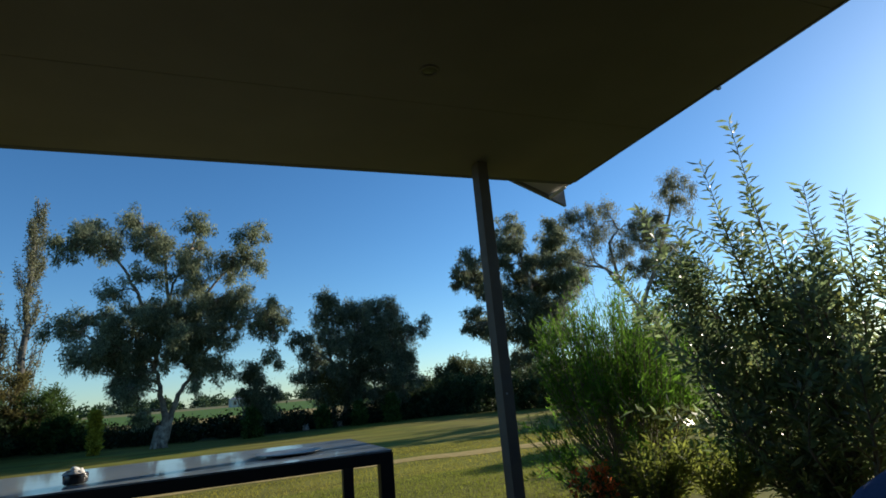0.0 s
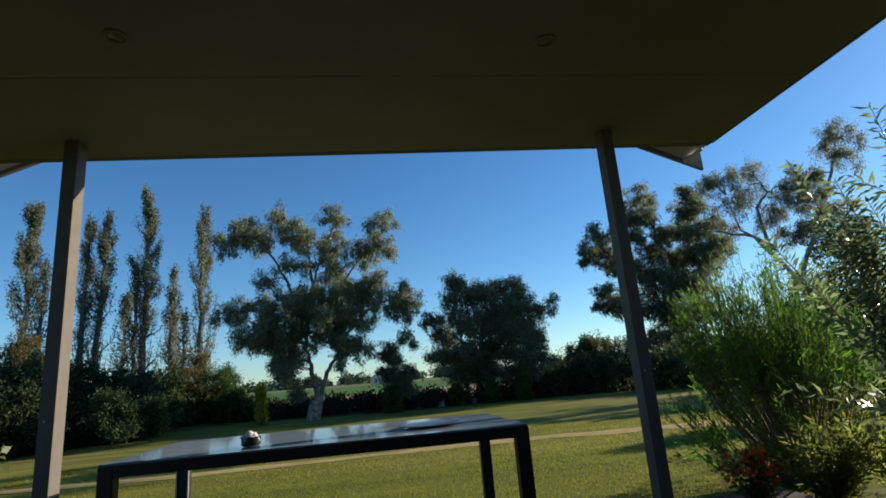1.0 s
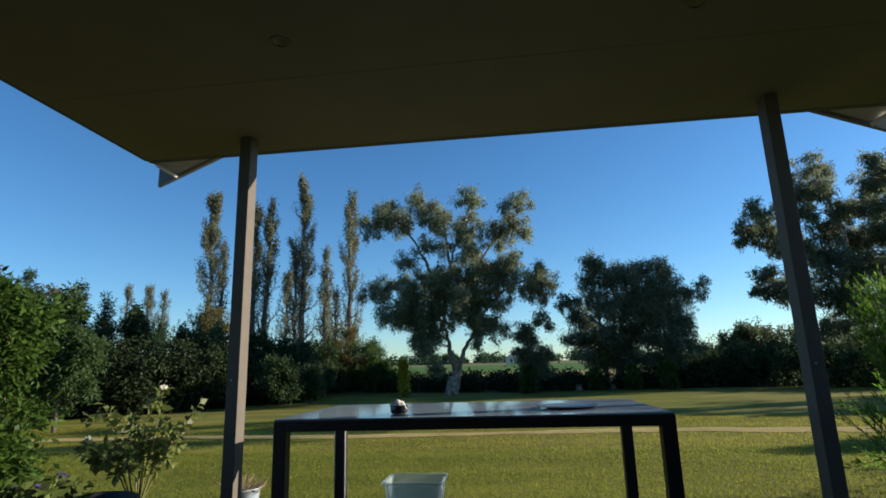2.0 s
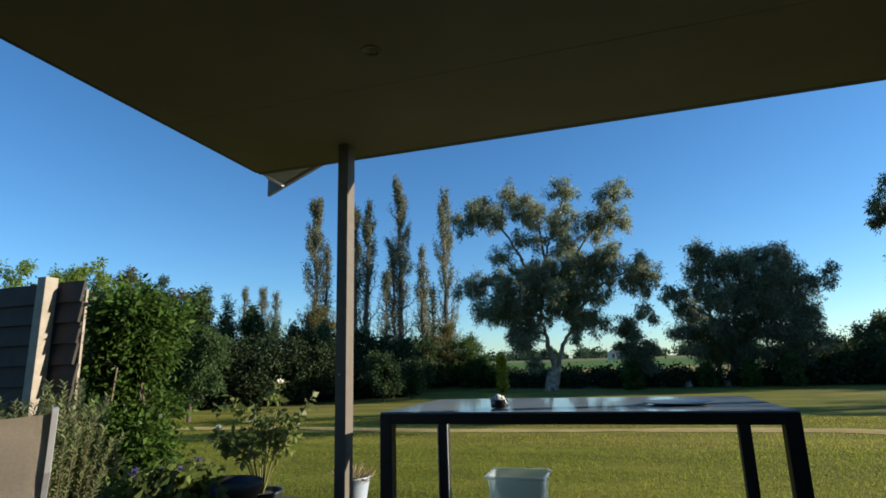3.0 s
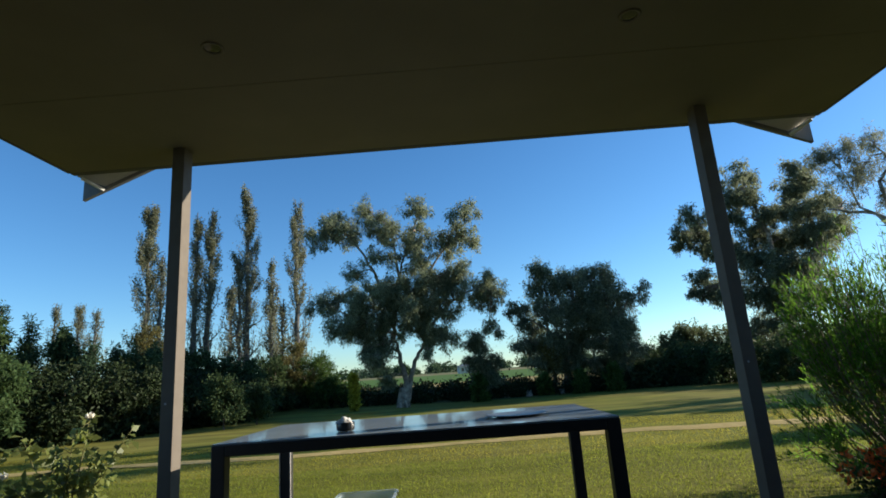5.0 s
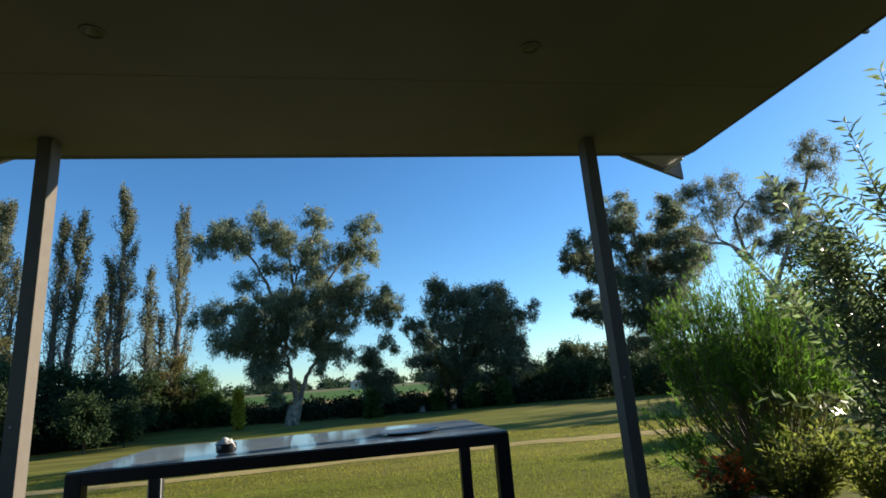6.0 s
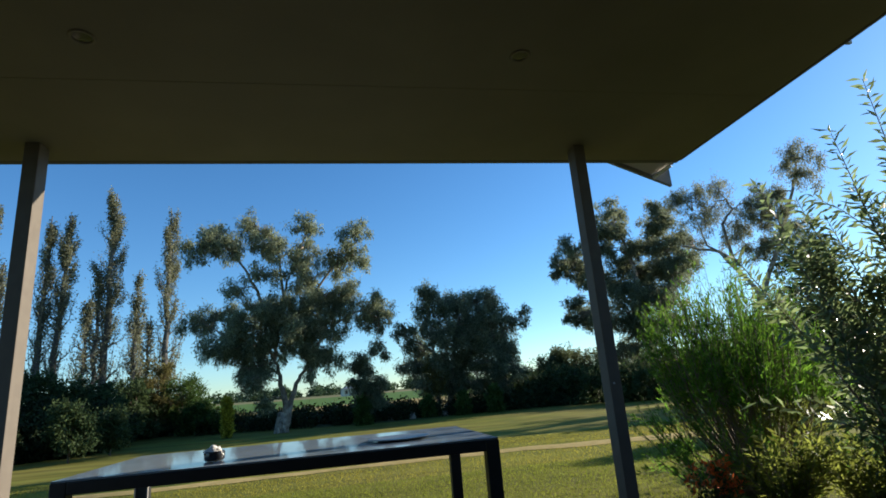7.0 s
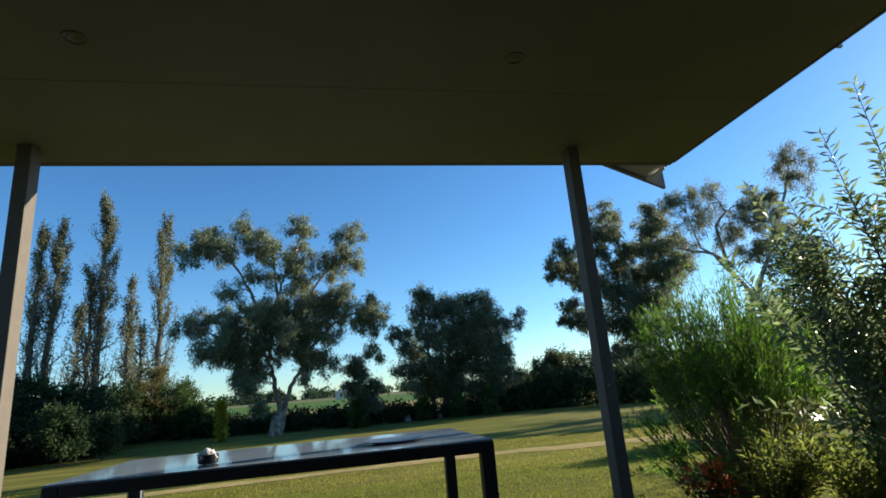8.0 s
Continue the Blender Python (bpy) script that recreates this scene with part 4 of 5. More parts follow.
EVERGREEN, SHADY, FOOT = "dark rounded evergreen tree", "bush before the windbreak, its leaves coloured dark for shade", "dark bush at the foot of the gums"
ROW = (
    ("conifer", "tall blue-green conifer beyond the fence", 59.0, 20, 6.3, 1.3, 9000, M_CONE, "cone", 0.2),
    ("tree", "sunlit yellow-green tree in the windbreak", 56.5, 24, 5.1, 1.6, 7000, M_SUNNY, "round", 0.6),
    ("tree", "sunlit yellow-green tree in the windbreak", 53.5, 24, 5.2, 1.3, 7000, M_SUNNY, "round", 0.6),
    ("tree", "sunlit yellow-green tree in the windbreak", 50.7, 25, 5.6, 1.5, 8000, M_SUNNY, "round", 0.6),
    ("tree", "brownish autumn tree in the windbreak", 47.6, 26, 5.7, 1.0, 6000, M_AUTUMN, "round", 0.8),
    ("conifer", "dark pointed conifer in the windbreak", 45.0, 24, 5.3, 1.1, 8000, M_CONE, "cone", 0.2),
    ("tree", "grey-brown rounded tree in the windbreak", 42.9, 26, 4.8, 1.1, 6000, M_AUTUMN, "round", 0.3),
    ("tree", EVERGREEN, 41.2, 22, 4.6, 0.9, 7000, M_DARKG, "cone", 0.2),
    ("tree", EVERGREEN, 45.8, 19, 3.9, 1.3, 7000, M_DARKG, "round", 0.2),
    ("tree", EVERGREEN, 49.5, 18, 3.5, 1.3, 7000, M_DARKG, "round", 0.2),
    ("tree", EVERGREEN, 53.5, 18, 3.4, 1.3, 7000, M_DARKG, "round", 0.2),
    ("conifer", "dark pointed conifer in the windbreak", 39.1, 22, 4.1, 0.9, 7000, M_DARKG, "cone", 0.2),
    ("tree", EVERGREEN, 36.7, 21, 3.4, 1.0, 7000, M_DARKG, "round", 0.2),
    ("conifer", "small green conifer in the windbreak", 34.6, 20, 3.0, 0.9, 6000, M_CONE, "cone", 0.1),
    ("conifer", "small green conifer in the windbreak", 32.6, 21, 3.0, 0.8, 6000, M_CONE, "cone", 0.1),
    ("tree", "yellowing scruffy shrub beneath the poplars", 29.9, 25, 3.9, 1.1, 6500, M_YELLOWING, "wispy", 0.2),
    ("bush", "dark evergreen bush beneath the poplars", 30.9, 21, 2.8, 1.2, 7000, M_DARKG, "round", 0.1),
    ("bush", "dark evergreen bush beneath the poplars", 27.2, 22, 2.7, 1.2, 7000, M_DARKG, "round", 0.1),
    ("bush", "dark evergreen bush beneath the poplars", 24.5, 22, 2.4, 1.2, 7000, M_DARKG, "round", 0.1),
    ("bush", "dark evergreen bush beneath the poplars", 21.6, 22, 2.1, 1.2, 7000, M_DARKG, "round", 0.1),
    ("bush", "dark evergreen bush beneath the poplars", 19.2, 24, 2.2, 1.1, 6500, M_DARKG, "round", 0.1),
    ("bush", "dry brown wispy shrub under a poplar", 17.2, 25, 2.8, 1.0, 5500, M_YELLOWING, "wispy", 0.1),
    ("bush", "wispy olive shrub at the lawn edge", 15.2, 25, 2.1, 1.2, 7000, M_MIDG, "wispy", 0.1),
    ("bush", "mid-green rounded bush at the lawn edge", 13.4, 24, 1.25, 1.0, 7000, M_MIDG, "round", 0.0),
    ("conifer", "slim yellow-green upright conifer at the lawn edge", 11.2, 21, 1.35, 0.1, 2200, M_YELLOW, "column", 0.0),
    ("bush", "yellowing spindly shrub before the dark gum", -9.3, 23.6, 2.5, 0.55, 2600, M_YELLOWING, "wispy", 0.9),
    ("tree", "grey-green willow beyond the lawn", -20.2, 30, 2.5, 1.4, 8000, M_WILLOW, "round", 0.2),
    ("tree", "grey-green willow beyond the lawn", -22.2, 30, 2.95, 1.5, 8000, M_WILLOW, "round", 0.2),
    ("tree", "grey-green willow beyond the lawn", -25.0, 30, 2.6, 1.6, 8000, M_WILLOW, "round", 0.2),
    ("bush", FOOT, -17.6, 26, 1.2, 1.2, 5000, M_DARKG, "round", 0.0),
    ("bush", FOOT, -20.5, 26, 1.5, 1.4, 5000, M_DARKG, "round", 0.0),
    ("bush", FOOT, -23.4, 25, 1.6, 1.4, 5000, M_DARKG, "round", 0.0),
    ("bush", FOOT, -27.0, 24, 1.6, 1.4, 5000, M_DARKG, "round", 0.0),
    ("bush", FOOT, -31.0, 24, 1.7, 1.5, 5000, M_DARKG, "round", 0.0),
    ("bush", FOOT, -35.0, 24, 1.9, 1.5, 5000, M_DARKG, "round", 0.0),
    # low bushes whose leaf colour holds the shadow beneath the windbreak
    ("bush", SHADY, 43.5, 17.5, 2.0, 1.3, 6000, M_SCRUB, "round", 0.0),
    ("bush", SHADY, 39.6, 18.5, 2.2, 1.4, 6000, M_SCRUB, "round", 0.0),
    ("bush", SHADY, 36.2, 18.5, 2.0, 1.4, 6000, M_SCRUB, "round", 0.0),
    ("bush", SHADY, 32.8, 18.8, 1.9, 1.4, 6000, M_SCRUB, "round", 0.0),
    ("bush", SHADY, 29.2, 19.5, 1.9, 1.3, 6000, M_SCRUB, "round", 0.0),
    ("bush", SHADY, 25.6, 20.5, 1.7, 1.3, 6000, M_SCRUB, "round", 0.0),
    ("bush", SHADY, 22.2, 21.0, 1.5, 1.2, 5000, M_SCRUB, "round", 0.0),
    # shadow casters, added behind the shrubs to streak the lawn with shade
    ("tree", "added dark tree behind the glossy shrubs, shading the lawn", -45.0, 23.0, 5.6, 1.6, 9000, M_DARKG, "round", 0.8),
    ("bush", "added dark bush behind the glossy shrubs, shading the lawn", -42.0, 17.5, 2.3, 1.1, 6000, M_DARKG, "round", 0.1),
    ("bush", "added dark bush behind the glossy shrubs, shading the lawn", -46.5, 12.6, 2.1, 0.8, 6000, M_DARKG, "round", 0.1),
    ("bush", "added dark bush behind the glossy shrubs, shading the lawn", -51.0, 10.5, 1.7, 0.8, 5000, M_MIDG, "round", 0.1),
    ("bush", "added dark bush behind the glossy shrubs, shading the lawn", -55.0, 20.0, 3.0, 1.5, 6000, M_DARKG, "round", 0.1),
    ("bush", "small upright young shrub on the bank", -1.6, 21.5, 1.0, 0.3, 2600, M_MIDG, "column", 0.0),
    ("bush", "small upright young shrub on the bank", -8.3, 23, 0.8, 0.35, 2000, M_MIDG, "column", 0.0),
    ("bush", "small upright young shrub on the bank", -12.0, 23, 0.9, 0.35, 2000, M_MIDG, "column", 0.0),
    ("bush", "small upright young shrub on the bank", -15.2, 23, 1.1, 0.35, 2000, M_MIDG, "column", 0.0),
)
for i, (nm, lab, az, d, h, w, n, mt, shp, tr) in enumerate(ROW):
    build_bush(nm, lab, spot(az, d), h, w, int(n * 1.2), mt, 100 + i, shape=shp, trunk=tr, category=nm, leaf=(0.14, 0.06) if shp not in ("cone", "wispy") else (0.16, 0.035))
build_bush("young_tree", "young green tree with a bare thin trunk on the lawn", spot(41.9, 13.8), 3.05, 1.0, 16000, M_YOUNG, 77, (0.11, 0.05), "cone", 0.78, "tree")
build_bush("young_tree", "small dark young tree with a thin trunk", spot(23.5, 17.6), 1.5, 0.7, 4500, M_DARKG, 78, (0.10, 0.05), "round", 0.4, "tree")
build_bush("young_tree", "small dark young tree with a thin trunk", spot(20.6, 18.6), 1.3, 0.6, 3500, M_DARKG, 79, (0.10, 0.05), "round", 0.4, "tree")


def build_scrub():
    rng = np.random.default_rng(19)
    lob = []
    for k in range(900):
        x, y = rng.uniform(-22, 24), rng.uniform(24.0, 28.5)
        r = rng.uniform(0.2, 0.4)
        lob.append((x, y, lawn_height(x, y) + r * rng.uniform(0.3, 1.5), r))
    pts, out = in_lobes(lob, 110000, rng, 0.2, 12, 0)
    # the bank's tree shade is in the scrub's leaf colour
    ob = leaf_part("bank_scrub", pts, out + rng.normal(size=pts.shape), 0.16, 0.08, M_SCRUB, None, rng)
    tagged(ob, "low scrub along the bank behind the lawn, coloured dark for shade", "scrub", kind="stuff")


build_scrub()

# ---------------------------------------------------------------- the far distance
def build_far_woods():
    rng = np.random.default_rng(9)
    lob = []
    for k in range(340):
        a = radians(rng.uniform(-62, 75))
        d = rng.uniform(330, 420)
        x, y = -d * math.sin(a), d * math.cos(a)
        h = rng.uniform(3, 9)
        lob.append((x, y, rise(x, y) + h * 0.4, h * 0.6))
        lob.append((x + rng.uniform(-5, 5), y, rise(x, y) + h * 0.3, h * 0.55))
    pts, out = in_lobes(lob, 60000, rng, 0.35, 10, 0)
    ob = leaf_part("far_woods", pts, out + rng.normal(size=pts.shape), 1.6, 1.0, M_CONE, None, rng)
    tagged(ob, "distant line of dark woods beyond the paddocks", "woods", kind="stuff")


build_far_woods()


def build_far_house():
    x, y = spot(-0.3, 200)
    ob = thing("farm_house", pose(x, y, rise(x, y) - 0.2, 0, 0, 8), "small far cream farm house with a hipped roof", "house")
    part("wall", box((5.0, 6.0, 2.6), (0, 0, 1.3)), M_HOUSE, ob)
    bm = bmesh.new()
    b = [bm.verts.new(p) for p in ((-2.8, -3.3, 2.6), (2.8, -3.3, 2.6), (2.8, 3.3, 2.6), (-2.8, 3.3, 2.6))]
    t = [bm.verts.new((0, -0.8, 3.6)), bm.verts.new((0, 0.8, 3.6))]
    for f in ((b[0], b[1], t[0]), (b[1], b[2], t[1], t[0]), (b[2], b[3], t[1]), (b[3], b[0], t[0], t[1]), tuple(b[::-1])):
        bm.faces.new(f)
    part("roof", bm, M_ROOF, ob)
    for k in (-1, 1):
        part("window", box((0.9, 0.06, 1.2), (k * 1.3, -3.02, 1.5)), M_GLASS, ob)


build_far_house()


def build_stump(az, d, h, seed):
    """A pale broken stump with a few jagged spikes."""
    rng = np.random.default_rng(seed)
    x, y = spot(az, d)
    ob = thing("tree_stump", pose(x, y, lawn_height(x, y) - 0.04), "pale broken tree stump on the bank", "stump", "stumps on the bank")
    sh = Shape()
    sh.tube([(0, 0, 0), (0.02, 0, h * 0.4), (0, 0.02, h * 0.6)], [0.16, 0.13, 0.11], 8)
    for k in range(4):
        a = k * 1.6 + rng.uniform(0, 0.5)
        sh.tube([(0.06 * math.cos(a), 0.06 * math.sin(a), h * 0.5), (0.12 * math.cos(a), 0.12 * math.sin(a), h * rng.uniform(0.75, 1.0))], [0.05, 0.012], 5)
    sh.mesh("stump", M_BARK, ob)


build_stump(-6.6, 23.0, 0.3, 1)
build_stump(-4.4, 23.2, 0.25, 2)
build_stump(-9.9, 23.4, 0.32, 3)


def build_marker():
    x, y = spot(11.4, 58)
    ob = thing("marker_post", pose(x, y, lawn_height(x, y) - 0.05), "small white marker post in the paddock", "post")
    part("shaft", box((0.35, 0.1, 1.5), (0, 0, 0.75), 0.02), M_WHITE, ob)
    part("cap", box((0.42, 0.14, 0.08), (0, 0, 1.53), 0.01), M_WHITE, ob)


build_marker()


# ---------------------------------------------------------------- shrubs close to the veranda
def build_feather_bush():
    """An upright bush of fine feathery shoots."""
    rng = np.random.default_rng(31)
    ob = thing("feathery_bush", pose(3.86, 5.6, GROUND), "bright green feathery bush beside the veranda", "bush")
    wood, P, D = Shape(), [], []
    low_p, low_d = [], []
    for k in range(215):
        skirt = k >= 190
        a = rng.uniform(2.0, 4.4) if skirt and k % 3 else rng.uniform(0, 2 * math.pi)
        q = 1.0 if skirt else rng.uniform(0, 1) ** 0.55
        r = rng.uniform(0.7, 1.05) if skirt else q * 0.76
        top = rng.uniform(0.28, 0.85) if skirt else rng.uniform(1.15, 2.1) - 0.42 * q ** 2
        foot = Vector((0.1 * q * math.cos(a), 0.1 * q * math.sin(a), 0.0))
        tip = Vector((r * math.cos(a), r * math.sin(a), top))
        mid = foot.lerp(tip, 0.5) + Vector((0.12 * math.cos(a), 0.12 * math.sin(a), -0.06 if skirt else 0.02)) * q
        path = [foot, foot.lerp(mid, 0.5) + Vector((0.03, 0, 0)), mid, mid.lerp(tip, 0.55), tip]
        wood.tube(path, [0.009, 0.007, 0.005, 0.003, 0.0015], 4)
        ax = np.array((tip - mid).normalized())
        for s in range(3 if skirt else 4):
            u0 = rng.uniform(0.42, 0.85)
            b = mid.lerp(tip, (u0 - 0.5) * 2) if u0 > 0.5 else foot.lerp(mid, u0 * 2)
            e = b + (tip - mid) * rng.uniform(0.25, 0.5) + Vector(rng.normal(size=3)) * 0.09
            wood.tube([b, e], [0.003, 0.001], 3)
            for u in rng.uniform(0.1, 1.0, 26):
                p = np.array(b.lerp(e, u)) + rng.normal(size=3) * 0.007
                (low_p if p[2] < 0.72 and not skirt else P).append(p)
                (low_d if p[2] < 0.72 and not skirt else D).append(ax * 0.8 + rng.normal(size=3) * 0.4)
        for u in rng.uniform(0.25 if skirt else 0.42, 1.0, 46):
            p = np.array(mid.lerp(tip, (u - 0.5) * 2) if u > 0.5 else foot.lerp(mid, u * 2)) + rng.normal(size=3) * 0.01
            (low_p if p[2] < 0.72 and not skirt else P).append(p)
            (low_d if p[2] < 0.72 and not skirt else D).append(ax * 0.8 + rng.normal(size=3) * 0.4)
    wood.mesh("branchwork", M_TWIG, ob)
    leaf_part("foliage", np.array(P), np.array(D), 0.058, 0.0095, M_FEATHER, ob, rng)
    leaf_part("lower_foliage", np.array(low_p), np.array(low_d), 0.055, 0.0095, M_GARDEN, ob, rng, "yellowing lower sprigs")


build_feather_bush()


def shoot(wood, P, D, rng, path, r, leaves, spread=0.9, start=0.2, rank=True):
    """One leafy shoot: leaves stand out in pairs along it."""
    path = [Vector(p) for p in path]
    wood.tube(path, [r * (1 - 0.8 * i / (len(path) - 1)) for i in range(len(path))], 5)
    n = len(path) - 1
    for k in range(leaves):
        u = (start + (1 - start) * k / max(1, leaves - 1)) * n
        i = min(int(u), n - 1)
        p = path[i].lerp(path[i + 1], u - i)
        ax = (path[i + 1] - path[i]).normalized()
        a = k * 2.4 + rng.uniform(-0.3, 0.3)
        e1 = ax.cross(Vector((0.2, 0.9, 0.3))).normalized()
        e2 = ax.cross(e1)
        P.append(np.array(p))
        D.append(np.array(ax * 0.75 + spread * (math.cos(a) * e1 + math.sin(a) * e2)) + rng.normal(size=3) * 0.1)


def build_tall_shrub(place, reach, height, shoots, inner, seed, label, tips=()):
    rng = np.random.default_rng(seed)
    ob = thing("leafy_shrub", pose(place[0], place[1], GROUND), label, "shrub")
    wood, P, D = Shape(), [], []
    for k in range(shoots):
        a = rng.uniform(0, 2 * math.pi)
        q = rng.uniform(0, 1) ** 0.5
        top = height * (rng.uniform(0.5, 1.02) - 0.25 * q ** 2)
        tip = Vector((reach * q * math.cos(a), reach * q * math.sin(a), top))
        foot = Vector((0.15 * q * math.cos(a), 0.15 * q * math.sin(a), 0))
        mid = foot.lerp(tip, 0.5) + Vector((0.2 * math.cos(a), 0.2 * math.sin(a), 0)) * q
        path = [foot, mid, mid.lerp(tip, 0.5) + Vector(rng.normal(size=3)) * 0.04, tip]
        shoot(wood, P, D, rng, path, 0.011, 46, start=0.12)
        for s in range(5):
            u = rng.uniform(0.3, 0.9)
            b = foot.lerp(mid, u * 2) if u < 0.5 else mid.lerp(tip, u * 2 - 1)
            e = b + Vector((rng.normal() * 0.25, rng.normal() * 0.25, rng.uniform(0.05, 0.35)))
            shoot(wood, P, D, rng, [b, b.lerp(e, 0.5) + Vector((0, 0, 0.02)), e], 0.005, 18)
    for tip in tips:
        t = Vector(tip)
        foot = Vector((t.x * 0.55, t.y * 0.55, height * 0.4))
        path = [foot, foot.lerp(t, 0.35) + Vector((0.02, 0, 0)), foot.lerp(t, 0.7), t]
        shoot(wood, P, D, rng, path, 0.01, 116, start=0.05, spread=1.7)
        for s in range(4):
            b = foot.lerp(t, rng.uniform(0.15, 0.6))
            e = b + (t - foot).normalized() * rng.uniform(0.2, 0.4) + Vector((rng.normal() * 0.16, rng.normal() * 0.16, 0.02))
            shoot(wood, P, D, rng, [b, b.lerp(e, 0.5) + Vector((0, 0, 0.03)), e], 0.005, 26, spread=1.5)
    wood.mesh("branchwork", M_TWIG, ob)
    leaf_part("foliage", np.array(P), np.array(D), 0.105, 0.026, M_SHRUB, ob, rng)
    n = inner
    a, q, z = rng.uniform(0, 2 * math.pi, n), rng.uniform(0, 1, n) ** 0.5 * reach, rng.uniform(0.1, 0.86, n)
    q = q * np.sin(np.pi * (0.25 + 0.55 * z)) * 0.95
    deep = np.stack([q * np.cos(a), q * np.sin(a), z * height], 1) + rng.normal(size=(n, 3)) * 0.05
    leaf_part("inner_foliage", deep, rng.normal(size=(n, 3)) + np.array([0, 0, 0.4]), 0.085, 0.03, M_INNER, ob, rng, "dull inner leaves")
    return ob


TIPS = ((-0.15, 0.19, 2.92), (-0.31, 0.39, 2.63), (0.06, -0.1, 2.27), (0.16, -0.28, 2.14), (-0.16, 0.2, 2.06), (-0.06, 0.08, 2.02), (0.07, -0.11, 1.88), (0.25, -0.43, 1.9), (-0.67, 0.77, 2.37),
        (-0.86, 0.93, 1.85), (-0.51, 0.61, 2.18), (-0.28, 0.36, 2.2), (-0.61, 0.71, 1.97), (-0.24, 0.31, 2.1), (-0.42, 0.5, 2.0), (-0.74, 0.6, 1.9), (-0.1, 0.3, 1.95), (0.3, -0.5, 1.75))
build_tall_shrub((4.25, 3.85), 0.85, 1.72, 44, 1600, 41, "large glossy-leaved shrub with tall upright shoots", TIPS)
build_tall_shrub((4.6, 2.7), 0.8, 1.62, 30, 1200, 42, "dense glossy-leaved shrub beside the veranda", ((-0.3, 0.1, 1.9), (-0.1, 0.3, 1.95), (0.1, 0.5, 1.8)))


def build_low_plants():
    rng = np.random.default_rng(51)
    ob = thing("flowering_plant", pose(3.04, 4.98, GROUND), "low plant with orange-red flowers at the slab edge", "plant")
    wood, P, D, FP = Shape(), [], [], []
    for k in range(60):
        a, q = rng.uniform(0, 2 * math.pi), rng.uniform(0, 1)
        tip = Vector((0.26 * q * math.cos(a), 0.2 * q * math.sin(a), rng.uniform(0.2, 0.4)))
        shoot(wood, P, D, rng, [(0, 0, 0), tip * 0.5, tip], 0.004, 12)
        if k % 2:
            FP.append(np.array(tip))
    wood.mesh("branchwork", M_TWIG, ob)
    leaf_part("foliage", np.array(P), np.array(D), 0.05, 0.02, M_MIDG, ob, rng)
    for c in FP:
        leaf_part("flower", c + rng.normal(size=(16, 3)) * 0.012, rng.normal(size=(16, 3)) + np.array([0, 0, 0.4]), 0.032, 0.024, M_ORANGE, ob, rng, "orange-red flower")
    for x, y, h, seed in ((3.42, 4.75, 0.55, 1), (3.75, 4.45, 0.5, 2), (4.0, 3.95, 0.55, 3)):
        ob = thing("garden_plant", pose(x, y, GROUND), "green leafy plant under the shrub" if seed == 3 else "yellow-green leafy plant under the shrub", "plant")
        wood, P, D = Shape(), [], []
        for k in range(70):
            a, q = rng.uniform(0, 2 * math.pi), rng.uniform(0, 1) ** 0.5
            tip = Vector((0.36 * q * math.cos(a), 0.36 * q * math.sin(a), h * rng.uniform(0.6, 1.1)))
            shoot(wood, P, D, rng, [(0, 0, 0), tip * 0.5, tip], 0.004, 22)
        wood.mesh("branchwork", M_TWIG, ob)
        leaf_part("foliage", np.array(P), np.array(D), 0.075, 0.02, M_SHRUB if seed == 3 else M_GARDEN, ob, rng)


build_low_plants()


def build_beanbag():
    bm = bmesh.new()
    bmesh.ops.create_uvsphere(bm, u_segments=32, v_segments=20, radius=1)
    for v in bm.verts:
        z = max(v.co.z, -0.75)
        k = 1 + 0.04 * noise.noise(v.co * 3)
        v.co = Vector((v.co.x * 0.44 * k, v.co.y * 0.42 * k, (z + 0.75) * 0.35 * k))
    ob = part("bean_bag", bm, M_BLUE, smooth=True)
    ob.location = (2.93, 2.55, 0)
    tagged(ob, "navy blue fabric bean bag on the veranda floor", "bean bag")


build_beanbag()


# ---------------------------------------------------------------- the other end of the veranda
def build_fence():
    """A screen of dark lapped boards with a pale post; the boards run on past it to a ragged end."""
    rng = random.Random(8)
    ob = thing("fence", pose(-4.6, 4.28, GROUND), "dark stained lapped board fence with a pale timber post", "fence", kind="structure")
    for k in range(11):
        z = 0.13 + k * 0.155
        part("board", box((2.42 + rng.uniform(-0.03, 0.03), 0.022, 0.163), (0.06, 0.006, z), 0.004, turn=pose(0, 0, 0, -9)), M_FENCE, ob)
    for x in (1.0, -0.9):
        part("post", box((0.085, 0.10, 1.79), (x, -0.075, 0.895), 0.006), M_FPOST, ob, "pale weathered timber post")
    part("end_strip", box((0.016, 0.02, 1.7), (1.262, 0.04, 0.85), 0.003), M_FPOST, ob, "pale end batten")


build_fence()


